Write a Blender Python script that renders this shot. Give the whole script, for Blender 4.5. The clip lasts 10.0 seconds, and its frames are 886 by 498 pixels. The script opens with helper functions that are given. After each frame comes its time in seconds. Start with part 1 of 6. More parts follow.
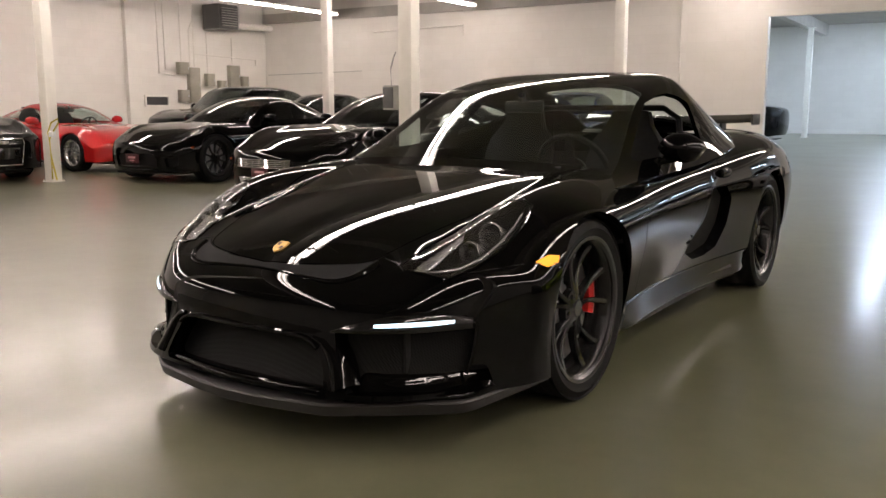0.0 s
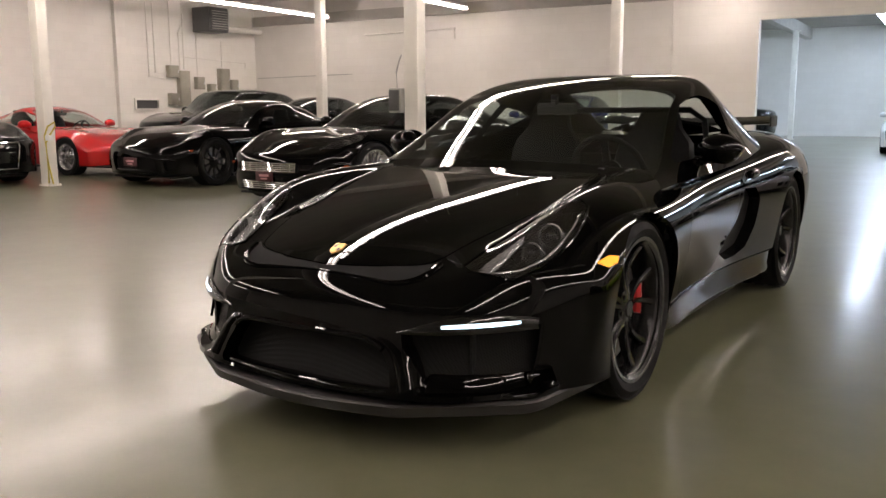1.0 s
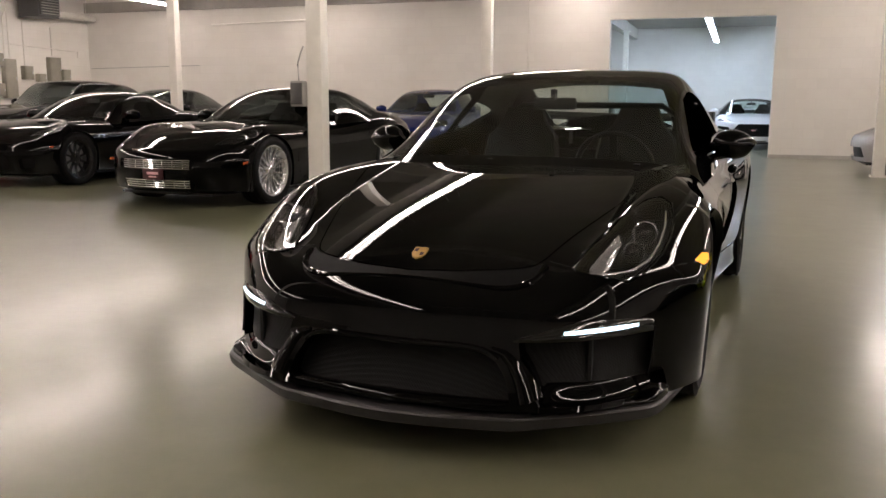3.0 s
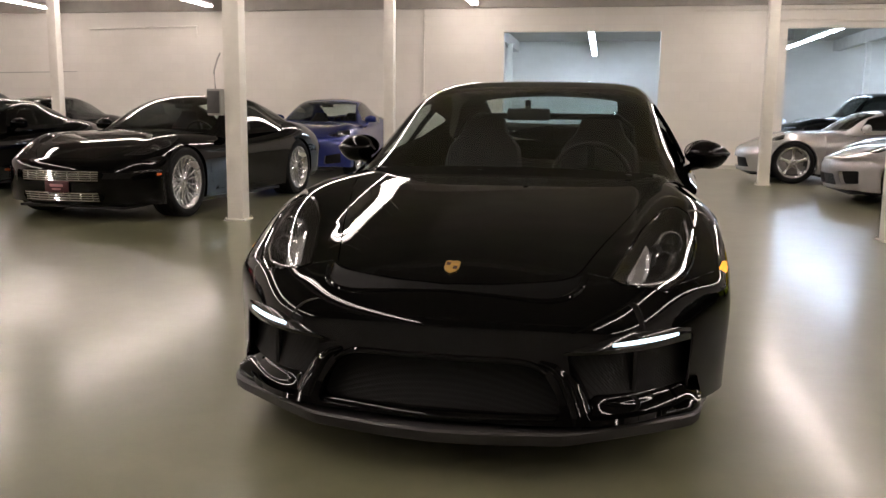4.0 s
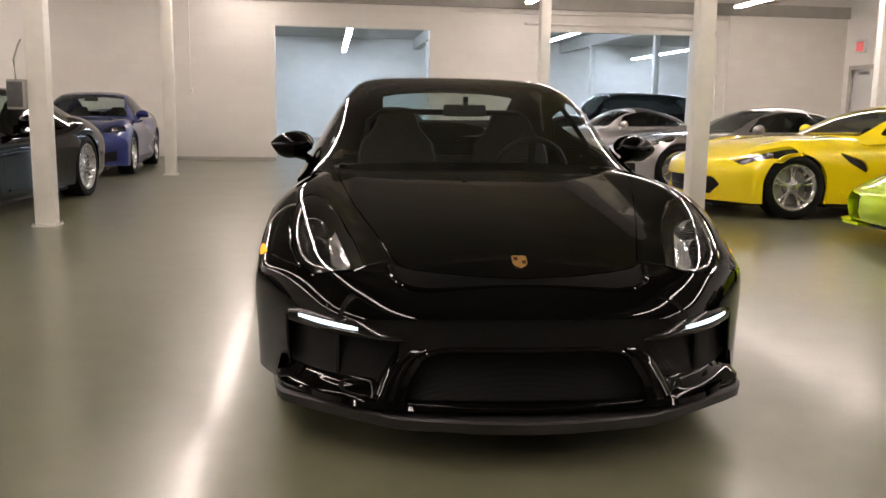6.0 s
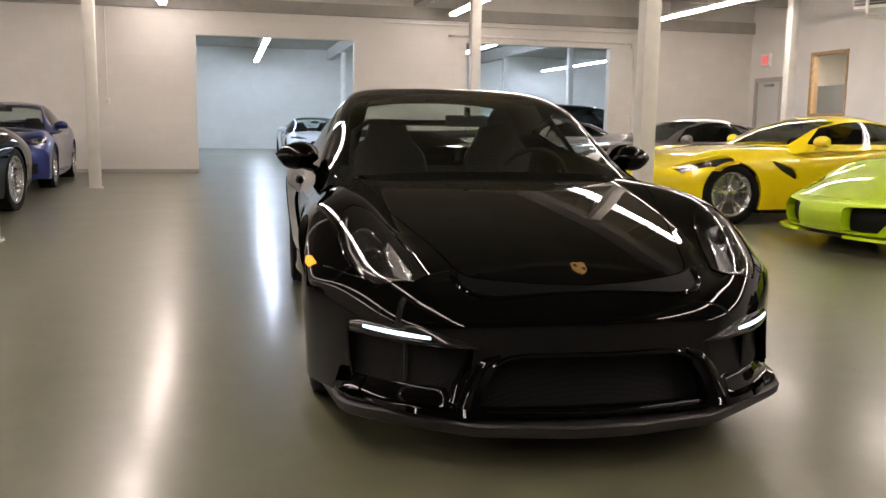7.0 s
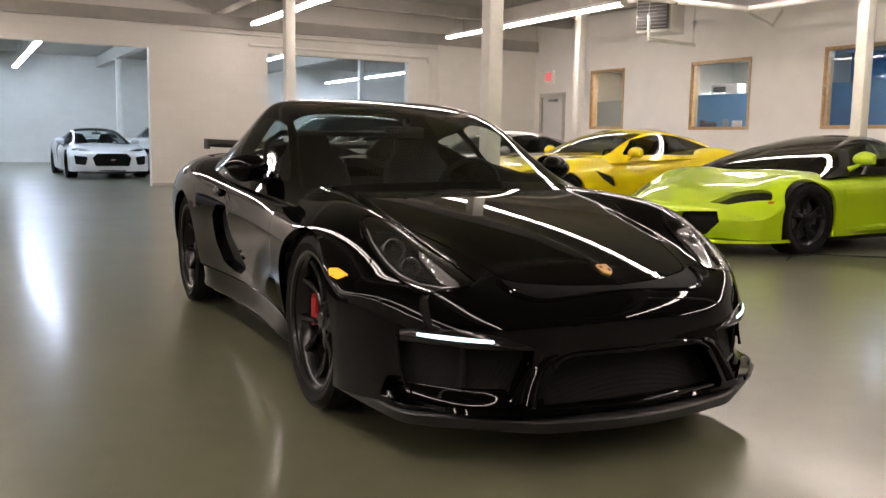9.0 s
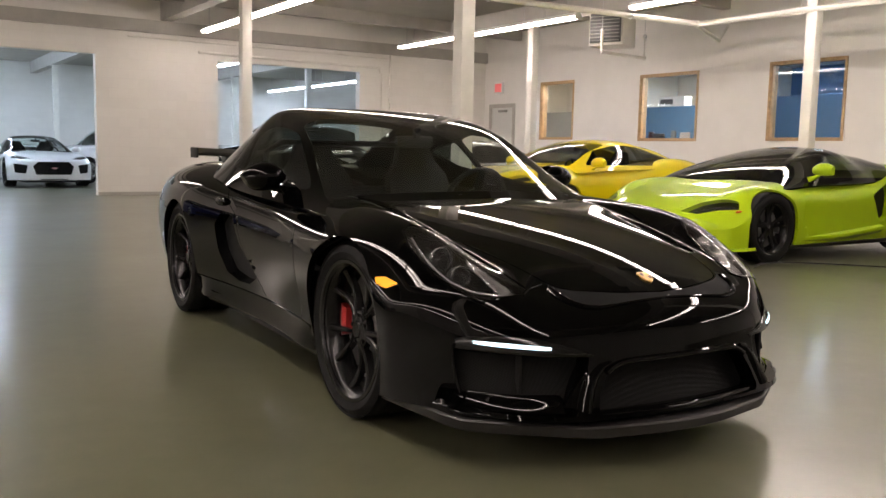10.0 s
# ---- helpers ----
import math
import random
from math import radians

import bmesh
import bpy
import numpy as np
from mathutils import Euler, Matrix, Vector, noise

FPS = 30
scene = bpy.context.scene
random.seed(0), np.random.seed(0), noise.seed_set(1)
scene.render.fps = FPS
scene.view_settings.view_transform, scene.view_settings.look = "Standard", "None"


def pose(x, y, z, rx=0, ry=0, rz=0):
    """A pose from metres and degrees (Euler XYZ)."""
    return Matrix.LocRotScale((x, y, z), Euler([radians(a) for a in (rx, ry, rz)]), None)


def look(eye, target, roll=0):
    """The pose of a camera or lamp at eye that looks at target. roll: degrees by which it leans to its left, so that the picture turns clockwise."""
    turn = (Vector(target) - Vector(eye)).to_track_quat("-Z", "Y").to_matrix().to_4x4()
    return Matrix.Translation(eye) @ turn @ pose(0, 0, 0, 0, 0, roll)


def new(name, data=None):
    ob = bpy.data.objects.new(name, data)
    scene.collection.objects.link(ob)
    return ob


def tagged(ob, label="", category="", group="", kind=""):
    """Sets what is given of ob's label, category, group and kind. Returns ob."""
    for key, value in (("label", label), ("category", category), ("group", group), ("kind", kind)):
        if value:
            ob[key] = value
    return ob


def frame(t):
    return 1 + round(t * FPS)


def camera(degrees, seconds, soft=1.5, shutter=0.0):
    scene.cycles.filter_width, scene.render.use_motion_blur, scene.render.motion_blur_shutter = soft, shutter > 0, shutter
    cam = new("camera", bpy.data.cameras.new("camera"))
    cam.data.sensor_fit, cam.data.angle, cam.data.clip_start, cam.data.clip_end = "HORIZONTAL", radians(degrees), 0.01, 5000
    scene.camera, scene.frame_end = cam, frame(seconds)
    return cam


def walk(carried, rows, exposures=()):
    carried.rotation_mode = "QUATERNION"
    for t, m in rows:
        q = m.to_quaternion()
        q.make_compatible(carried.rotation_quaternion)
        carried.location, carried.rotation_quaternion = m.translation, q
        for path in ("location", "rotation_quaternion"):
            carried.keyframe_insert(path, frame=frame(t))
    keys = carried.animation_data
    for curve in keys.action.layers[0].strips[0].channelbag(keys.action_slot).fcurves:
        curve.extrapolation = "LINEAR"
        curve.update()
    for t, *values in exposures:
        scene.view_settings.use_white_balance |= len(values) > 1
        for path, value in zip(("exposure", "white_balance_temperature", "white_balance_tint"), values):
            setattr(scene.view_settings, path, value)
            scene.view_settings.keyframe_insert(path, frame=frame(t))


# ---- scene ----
cam = camera(54.3, 10.0)
PATH = [
    (0, (2.037, -3.016, 1.097), (1.004, -1.335, 0.769), -0.1),
    (0.5, (1.958, -3.09, 1.09), (0.924, -1.408, 0.77), -0.3),
    (1, (1.813, -3.161, 1.093), (0.816, -1.458, 0.772), -0.2),
    (1.5, (1.621, -3.237, 1.09), (0.677, -1.503, 0.77), -0.1),
    (2, (1.392, -3.311, 1.07), (0.54, -1.529, 0.757), 0.0),
    (2.2, (1.339, -3.332, 1.077), (0.518, -1.535, 0.763), 0.1),
    (3.3, (0.779, -3.4, 1.091), (0.228, -1.505, 0.762), 0.2),
    (3.5, (0.699, -3.424, 1.09), (0.198, -1.515, 0.77), 0.2),
    (4, (0.422, -3.43, 1.088), (0.069, -1.486, 0.779), 0.6),
    (4.5, (0.167, -3.42, 1.088), (-0.043, -1.455, 0.779), 0.8),
    (5, (-0.099, -3.43, 1.081), (-0.11, -1.455, 0.771), 0.9),
    (5.5, (-0.372, -3.44, 1.082), (-0.253, -1.469, 0.767), 0.6),
    (6, (-0.65, -3.442, 1.076), (-0.387, -1.484, 0.765), 0.9),
    (6.2, (-0.749, -3.436, 1.077), (-0.427, -1.486, 0.774), 0.9),
    (7.3, (-1.309, -3.348, 1.063), (-0.784, -1.438, 0.784), 0.9),
    (7.5, (-1.405, -3.333, 1.062), (-0.844, -1.434, 0.784), 1.0),
    (8, (-1.637, -3.273, 1.061), (-0.921, -1.426, 0.787), 1.1),
    (8.5, (-1.852, -3.191, 1.055), (-0.973, -1.413, 0.796), 1.0),
    (9, (-2.031, -3.106, 1.05), (-1.056, -1.378, 0.801), 0.9),
    (9.5, (-2.202, -3.008, 1.045), (-1.171, -1.31, 0.814), 1.0),
    (10, (-2.379, -2.922, 1.042), (-1.276, -1.269, 0.818), 1.2),
]
walk(cam, [(t, look(eye, target, roll)) for t, eye, target, roll in PATH],
     exposures=[(0.0, -0.03), (2.0, -0.17), (4.0, -0.12), (5.5, 0.0), (7.5, -0.21), (10.0, -0.21)])

# ---- world and room measures ----
world = bpy.data.worlds.new("world")
world.use_nodes = True
world.node_tree.nodes["Background"].inputs["Color"].default_value = (0.5, 0.5, 0.5, 1)
world.node_tree.nodes["Background"].inputs["Strength"].default_value = 0.02
scene.world = world

WARM = (1.0, 0.85, 0.78)
COOL = (0.66, 0.79, 1.0)
LAMP_POWER = 60.0
FAR_POWER = 120.0
X0, X1, Y0, Y1 = -15.4, 11.32, -9.0, 15.76      # the hall
CEIL = 4.05
LAMP_Z = 3.42
COLS_X = (-9.5, -3.2, 3.0, 9.2)
COLS_Y = (-1.6, 4.82, 11.23)
LAMP_ROWS = (-12.4, -8.36, -2.38, 3.62, 8.1)
FAR_Y = 33.0


# ---- materials ----
def nodes_of(name):
    m = bpy.data.materials.new(name)
    m.use_nodes = True
    return m, m.node_tree, m.node_tree.nodes["Principled BSDF"]


def noise_node(nt, scale, detail=4.0, rough=0.55, coord="Object", stretch=None):
    tc = nt.nodes.new("ShaderNodeTexCoord")
    n = nt.nodes.new("ShaderNodeTexNoise")
    n.inputs["Scale"].default_value, n.inputs["Detail"].default_value, n.inputs["Roughness"].default_value = scale, detail, rough
    if stretch:
        mp = nt.nodes.new("ShaderNodeMapping")
        mp.inputs["Scale"].default_value = stretch
        nt.links.new(tc.outputs[coord], mp.inputs["Vector"])
        nt.links.new(mp.outputs["Vector"], n.inputs["Vector"])
    else:
        nt.links.new(tc.outputs[coord], n.inputs["Vector"])
    return n


def ramp_node(nt, source, stops):
    r = nt.nodes.new("ShaderNodeValToRGB")
    el = r.color_ramp.elements
    while len(el) < len(stops):
        el.new(0.5)
    for e, (p, c) in zip(el, stops):
        e.position = p
        e.color = (*c, 1) if len(c) == 3 else c
    nt.links.new(source, r.inputs["Fac"])
    return r


def bump_node(nt, source, strength, distance=0.01):
    b = nt.nodes.new("ShaderNodeBump")
    b.inputs["Strength"].default_value, b.inputs["Distance"].default_value = strength, distance
    nt.links.new(source, b.inputs["Height"])
    return b


def plain(name, color, rough=0.5, metal=0.0, coat=0.0, grain=0.12, scale=30.0, bump=0.0, spec=0.5, rough_var=0.08):
    """A surface with slight variation of tone and gloss."""
    m, nt, p = nodes_of(name)
    n = noise_node(nt, scale)
    lo = tuple(c * (1 - grain) for c in color)
    hi = tuple(min(1.0, c * (1 + grain)) for c in color)
    r = ramp_node(nt, n.outputs["Fac"], [(0.3, lo), (0.7, hi)])
    nt.links.new(r.outputs["Color"], p.inputs["Base Color"])
    n2 = noise_node(nt, scale * 0.13, 3.0)
    mr = nt.nodes.new("ShaderNodeMapRange")
    mr.inputs["To Min"].default_value, mr.inputs["To Max"].default_value = max(0.0, rough - rough_var), min(1.0, rough + rough_var)
    nt.links.new(n2.outputs["Fac"], mr.inputs["Value"])
    nt.links.new(mr.outputs["Result"], p.inputs["Roughness"])
    p.inputs["Metallic"].default_value = metal
    p.inputs["Specular IOR Level"].default_value = spec
    p.inputs["Coat Weight"].default_value = coat
    p.inputs["Coat Roughness"].default_value = 0.03
    if bump:
        b = bump_node(nt, n.outputs["Fac"], bump, 0.004)
        nt.links.new(b.outputs["Normal"], p.inputs["Normal"])
    return m


def paint(name, color, metal=0.0, rough=0.35, flake=0.1, ior=1.4):
    """Car paint: colour coat under a clear coat with a faint orange peel."""
    m, nt, p = nodes_of(name)
    n = noise_node(nt, 900.0, 2.0)
    r = ramp_node(nt, n.outputs["Fac"], [(0.35, tuple(c * (1 - flake) for c in color)), (0.65, tuple(min(1, c * (1 + flake)) for c in color))])
    nt.links.new(r.outputs["Color"], p.inputs["Base Color"])
    p.inputs["Metallic"].default_value, p.inputs["Roughness"].default_value = metal, rough
    p.inputs["Coat Weight"].default_value, p.inputs["Coat Roughness"].default_value = 1.0, 0.012
    p.inputs["Coat IOR"].default_value = ior
    p.inputs["Specular IOR Level"].default_value = 0.0 if max(color) < 0.05 else 0.25
    peel = noise_node(nt, 55.0, 2.0)
    b = bump_node(nt, peel.outputs["Fac"], 0.02, 0.002)
    nt.links.new(b.outputs["Normal"], p.inputs["Coat Normal"])
    return m


def glow(name, color, strength, base=(0.8, 0.8, 0.8)):
    m, nt, p = nodes_of(name)
    p.inputs["Base Color"].default_value = (*base, 1)
    p.inputs["Emission Color"].default_value = (*color, 1)
    p.inputs["Emission Strength"].default_value = strength
    return m


def pane(name, tint, gloss=1.0, least=0.05):
    """Thin tinted glass: see-through, with mirror gloss that grows towards a grazing view."""
    m, nt, p = nodes_of(name)
    nt.nodes.remove(p)
    out = nt.nodes["Material Output"]
    tr, gl, mix, lw, po, ma = (nt.nodes.new(k) for k in ("ShaderNodeBsdfTransparent", "ShaderNodeBsdfGlossy", "ShaderNodeMixShader", "ShaderNodeLayerWeight", "ShaderNodeMath", "ShaderNodeMath"))
    tr.inputs["Color"].default_value = (*tint, 1)
    gl.inputs["Roughness"].default_value = 0.008
    gl.inputs["Color"].default_value = (gloss, gloss, gloss, 1)
    lw.inputs["Blend"].default_value = 0.5
    po.operation, ma.operation = "POWER", "MULTIPLY_ADD"
    po.inputs[1].default_value = 5.0
    ma.inputs[1].default_value, ma.inputs[2].default_value = 0.9 - least, least
    nt.links.new(lw.outputs["Facing"], po.inputs[0])
    nt.links.new(po.outputs["Value"], ma.inputs[0])
    nt.links.new(ma.outputs["Value"], mix.inputs["Fac"])
    nt.links.new(tr.outputs["BSDF"], mix.inputs[1])
    nt.links.new(gl.outputs["BSDF"], mix.inputs[2])
    nt.links.new(mix.outputs["Shader"], out.inputs["Surface"])
    return m


def grille_mesh(name):
    """Fine black woven mesh."""
    m, nt, p = nodes_of(name)
    tc = nt.nodes.new("ShaderNodeTexCoord")
    mp = nt.nodes.new("ShaderNodeMapping")
    mp.inputs["Rotation"].default_value = (0, radians(45), 0)
    ck = nt.nodes.new("ShaderNodeTexVoronoi")
    ck.inputs["Scale"].default_value, ck.inputs["Randomness"].default_value = 150.0, 0.0
    nt.links.new(tc.outputs["Object"], mp.inputs["Vector"])
    nt.links.new(mp.outputs["Vector"], ck.inputs["Vector"])
    r = ramp_node(nt, ck.outputs["Distance"], [(0.30, (0.001, 0.001, 0.001)), (0.55, (0.007, 0.007, 0.007))])
    nt.links.new(r.outputs["Color"], p.inputs["Base Color"])
    p.inputs["Roughness"].default_value, p.inputs["Specular IOR Level"].default_value = 0.5, 0.12
    b = bump_node(nt, ck.outputs["Distance"], 0.4, 0.003)
    nt.links.new(b.outputs["Normal"], p.inputs["Normal"])
    return m


def floor_material():
    """Polished olive-grey epoxy: mottled and scuffed, with gloss that varies at two scales."""
    m, nt, p = nodes_of("epoxy_floor")
    big = noise_node(nt, 0.35, 5.0, 0.6)
    fine = noise_node(nt, 6.0, 6.0, 0.6)
    mix = nt.nodes.new("ShaderNodeMix")
    mix.inputs["Factor"].default_value = 0.35
    nt.links.new(big.outputs["Fac"], mix.inputs["A"])
    nt.links.new(fine.outputs["Fac"], mix.inputs["B"])
    r = ramp_node(nt, mix.outputs["Result"], [(0.30, (0.098, 0.102, 0.058)), (0.5, (0.128, 0.130, 0.078)), (0.72, (0.165, 0.162, 0.104))])
    nt.links.new(r.outputs["Color"], p.inputs["Base Color"])
    scuff = noise_node(nt, 1.1, 6.0, 0.62)
    mr = nt.nodes.new("ShaderNodeMapRange")
    mr.inputs["From Min"].default_value, mr.inputs["From Max"].default_value = 0.3, 0.75
    mr.inputs["To Min"].default_value, mr.inputs["To Max"].default_value = 0.278, 0.31
    nt.links.new(scuff.outputs["Fac"], mr.inputs["Value"])
    nt.links.new(mr.outputs["Result"], p.inputs["Roughness"])
    p.inputs["IOR"].default_value = 1.50
    p.inputs["Coat Weight"].default_value, p.inputs["Coat Roughness"].default_value = 0.32, 0.14
    wav = noise_node(nt, 4.0, 1.0, 0.5)
    b = bump_node(nt, wav.outputs["Fac"], 0.06, 0.02)
    nt.links.new(b.outputs["Normal"], p.inputs["Coat Normal"])
    return m


def block_wall(name, color, axis):
    """Painted concrete block: shallow joints and brush grain. axis: the wall's run."""
    m, nt, p = nodes_of(name)
    tc = nt.nodes.new("ShaderNodeTexCoord")
    sep, com = nt.nodes.new("ShaderNodeSeparateXYZ"), nt.nodes.new("ShaderNodeCombineXYZ")
    nt.links.new(tc.outputs["Object"], sep.inputs["Vector"])
    nt.links.new(sep.outputs[axis], com.inputs["X"])
    nt.links.new(sep.outputs["Z"], com.inputs["Y"])
    br = nt.nodes.new("ShaderNodeTexBrick")
    br.inputs["Scale"].default_value = 1.0
    br.inputs["Brick Width"].default_value, br.inputs["Row Height"].default_value = 0.40, 0.20
    br.inputs["Mortar Size"].default_value, br.inputs["Mortar Smooth"].default_value = 0.006, 0.6
    br.inputs["Color1"].default_value = (*color, 1)
    br.inputs["Color2"].default_value = (*(c * 0.965 for c in color), 1)
    br.inputs["Mortar"].default_value = (*(c * 0.94 for c in color), 1)
    nt.links.new(com.outputs["Vector"], br.inputs["Vector"])
    st = noise_node(nt, 0.8, 6.0, 0.6)
    rr = ramp_node(nt, st.outputs["Fac"], [(0.3, (0.93, 0.92, 0.90)), (0.7, (1, 1, 1))])
    mul = nt.nodes.new("ShaderNodeMix")
    mul.data_type, mul.blend_type = "RGBA", "MULTIPLY"
    mul.inputs["Factor"].default_value = 1.0
    nt.links.new(br.outputs["Color"], mul.inputs["A"])
    nt.links.new(rr.outputs["Color"], mul.inputs["B"])
    nt.links.new(mul.outputs["Result"], p.inputs["Base Color"])
    p.inputs["Roughness"].default_value = 0.5
    b = bump_node(nt, br.outputs["Fac"], -0.14, 0.005)
    nt.links.new(b.outputs["Normal"], p.inputs["Normal"])
    return m


M = {
    "floor": floor_material(),
    "wall_x": block_wall("painted_block_x", (0.80, 0.78, 0.74), "X"),
    "wall_y": block_wall("painted_block_y", (0.80, 0.78, 0.74), "Y"),
    "drywall": plain("painted_drywall", (0.80, 0.78, 0.75), 0.6, scale=2.0, grain=0.03),
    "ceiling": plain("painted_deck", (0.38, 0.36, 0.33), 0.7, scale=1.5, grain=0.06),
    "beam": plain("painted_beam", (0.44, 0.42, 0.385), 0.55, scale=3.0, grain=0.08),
    "column": plain("column_paint", (0.78, 0.76, 0.70), 0.35, scale=5.0, grain=0.05),
    "lamp_body": plain("white_enamel", (0.8, 0.8, 0.78), 0.35, grain=0.03),
    "tube": glow("fluorescent_tube", WARM, LAMP_POWER),
    "tube_cool": glow("fluorescent_tube_cool", COOL, FAR_POWER),
    "pipe": plain("pipe_paint", (0.74, 0.72, 0.67), 0.4, grain=0.05),
    "grey_metal": plain("grey_enamel", (0.30, 0.30, 0.28), 0.4, grain=0.1, scale=8),
    "dark_metal": plain("dark_enamel", (0.06, 0.06, 0.06), 0.4, grain=0.1),
    "steel": plain("brushed_steel", (0.55, 0.55, 0.55), 0.3, metal=1.0, grain=0.1),
    "wood": plain("pale_oak", (0.47, 0.31, 0.16), 0.45, grain=0.25, scale=14.0, bump=0.05),
    "door": plain("door_paint", (0.62, 0.62, 0.60), 0.4, grain=0.04),
    "red_sign": glow("exit_sign_face", (1.0, 0.20, 0.20), 0.45, (0.6, 0.15, 0.15)),
    "cable": plain("black_rubber", (0.02, 0.02, 0.02), 0.6),
    "yellow_cable": plain("yellow_rubber", (0.55, 0.45, 0.06), 0.5),
    "blue_wall": plain("blue_office_wall", (0.10, 0.24, 0.42), 0.6, grain=0.06, scale=3.0),
    "office": plain("office_wall", (0.70, 0.64, 0.55), 0.6, grain=0.04, scale=3.0),
    "office_panel": glow("office_light_face", (1.0, 0.93, 0.85), 130.0),
    "office_panel_cool": glow("office_light_face_cool", (0.8, 0.9, 1.0), 60.0),
    "card": plain("cardboard", (0.75, 0.73, 0.7), 0.6),
    # cars
    "black": paint("black_clearcoat", (0.0012, 0.0012, 0.0012), ior=1.27),
    "black_met": paint("black_metallic_clearcoat", (0.005, 0.005, 0.005), 0.3, 0.35, 0.4, 1.3),
    "blue": paint("deep_blue_clearcoat", (0.006, 0.014, 0.11), 0.4, 0.4, 0.4, 1.35),
    "red": paint("red_clearcoat", (0.42, 0.007, 0.009)),
    "white": paint("white_clearcoat", (0.78, 0.79, 0.80)),
    "yellow": paint("yellow_clearcoat", (0.84, 0.66, 0.004)),
    "lime": paint("lime_clearcoat", (0.46, 0.66, 0.008)),
    "silver": paint("silver_clearcoat", (0.42, 0.41, 0.41), 0.75, 0.32, 0.25),
    "grey": paint("grey_clearcoat", (0.22, 0.21, 0.21), 0.7, 0.32, 0.25),
    "trim": plain("satin_black_plastic", (0.009, 0.009, 0.009), 0.5, grain=0.2, scale=90, spec=0.3),
    "splitter": plain("raw_black_plastic", (0.016, 0.015, 0.015), 0.5, grain=0.15, scale=120, bump=0.05),
    "piano": plain("gloss_black_plastic", (0.006, 0.006, 0.006), 0.12, grain=0.1),
    "mesh": grille_mesh("grille_mesh_black"),
    "void": plain("deep_black_plastic", (0.002, 0.002, 0.002), 0.6, grain=0.2, spec=0.08),
    "tyre": plain("tyre_rubber", (0.006, 0.006, 0.006), 0.7, grain=0.25, scale=60, bump=0.08, spec=0.15),
    "rim_black": plain("satin_black_alloy", (0.007, 0.007, 0.007), 0.22, metal=0.0, grain=0.1, spec=0.3),
    "rim_silver": plain("silver_alloy", (0.55, 0.55, 0.55), 0.25, metal=0.9, grain=0.06),
    "disc": plain("cast_iron_disc", (0.30, 0.29, 0.28), 0.38, metal=0.9, grain=0.15),
    "caliper": plain("red_caliper_enamel", (0.36, 0.010, 0.012), 0.3, grain=0.05),
    "caliper_dark": plain("dark_caliper_enamel", (0.05, 0.05, 0.05), 0.3, grain=0.05),
    "chrome": plain("chrome", (0.75, 0.75, 0.75), 0.06, metal=1.0, grain=0.02, rough_var=0.03),
    "alu": plain("dull_aluminium", (0.55, 0.55, 0.56), 0.22, metal=1.0, grain=0.08),
    "glass": pane("windscreen_glass", (0.72, 0.79, 0.77), 1.0, 0.05),
    "tint": pane("tinted_glass", (0.11, 0.12, 0.12), 1.0, 0.04),
    "lens": pane("clear_lens", (0.93, 0.94, 0.95), 1.0, 0.09),
    "lamp_dark": plain("dark_chromed_lamp_part", (0.48, 0.48, 0.49), 0.25, metal=0.8, grain=0.1),
    "amber": glow("amber_marker_lens", (1.0, 0.42, 0.01), 1.1, (0.6, 0.2, 0.01)),
    "amber_off": plain("amber_lens", (0.55, 0.10, 0.03), 0.15),
    "drl": glow("daytime_led", (0.62, 0.86, 1.0), 3.2),
    "leather": plain("black_leather", (0.006, 0.006, 0.006), 0.55, grain=0.25, scale=50, bump=0.1, spec=0.12),
    "carpet": plain("black_carpet", (0.010, 0.010, 0.010), 0.9, grain=0.3, scale=200),
    "gold": plain("gold_enamel", (0.62, 0.38, 0.12), 0.3, metal=0.7, grain=0.15),
    "plate": plain("dark_red_plate", (0.045, 0.005, 0.008), 0.3, grain=0.05),
    "plate_bar": plain("pale_plate_mark", (0.5, 0.25, 0.27), 0.4),
    "window_pane": pane("office_window_glass", (0.88, 0.90, 0.92), 1.0, 0.022),
}


# ---- mesh helpers ----
def part(name, bm, material, parent, label="", smooth=35.0):
    me = bpy.data.meshes.new(name)
    bm.to_mesh(me)
    bm.free()
    me.materials.append(M[material] if isinstance(material, str) else material)
    if smooth:
        me.polygons.foreach_set("use_smooth", [True] * len(me.polygons))
        me.set_sharp_from_angle(angle=radians(smooth))
    ob = new(name, me)
    if parent is not None:
        ob.parent = parent
    if label:
        ob["label"] = label
    return ob


def thing(name, m, label, category, group="", kind=""):
    ob = new(name)
    ob.empty_display_size = 0.2
    ob.matrix_basis = m
    return tagged(ob, label, category, group, kind)


def add_box(bm, x0, x1, y0, y1, z0, z1, bevel=0.0, m=None):
    mat = Matrix.Translation(((x0 + x1) / 2, (y0 + y1) / 2, (z0 + z1) / 2)) @ Matrix.Diagonal((abs(x1 - x0), abs(y1 - y0), abs(z1 - z0), 1))
    vs = bmesh.ops.create_cube(bm, size=1, matrix=(m @ mat) if m else mat)["verts"]
    if bevel:
        es = {e for v in vs for e in v.link_edges}
        bmesh.ops.bevel(bm, geom=list(es), offset=bevel, segments=2, profile=0.5, affect="EDGES", clamp_overlap=True)
    return bm


def box_bm(*a, **k):
    return add_box(bmesh.new(), *a, **k)


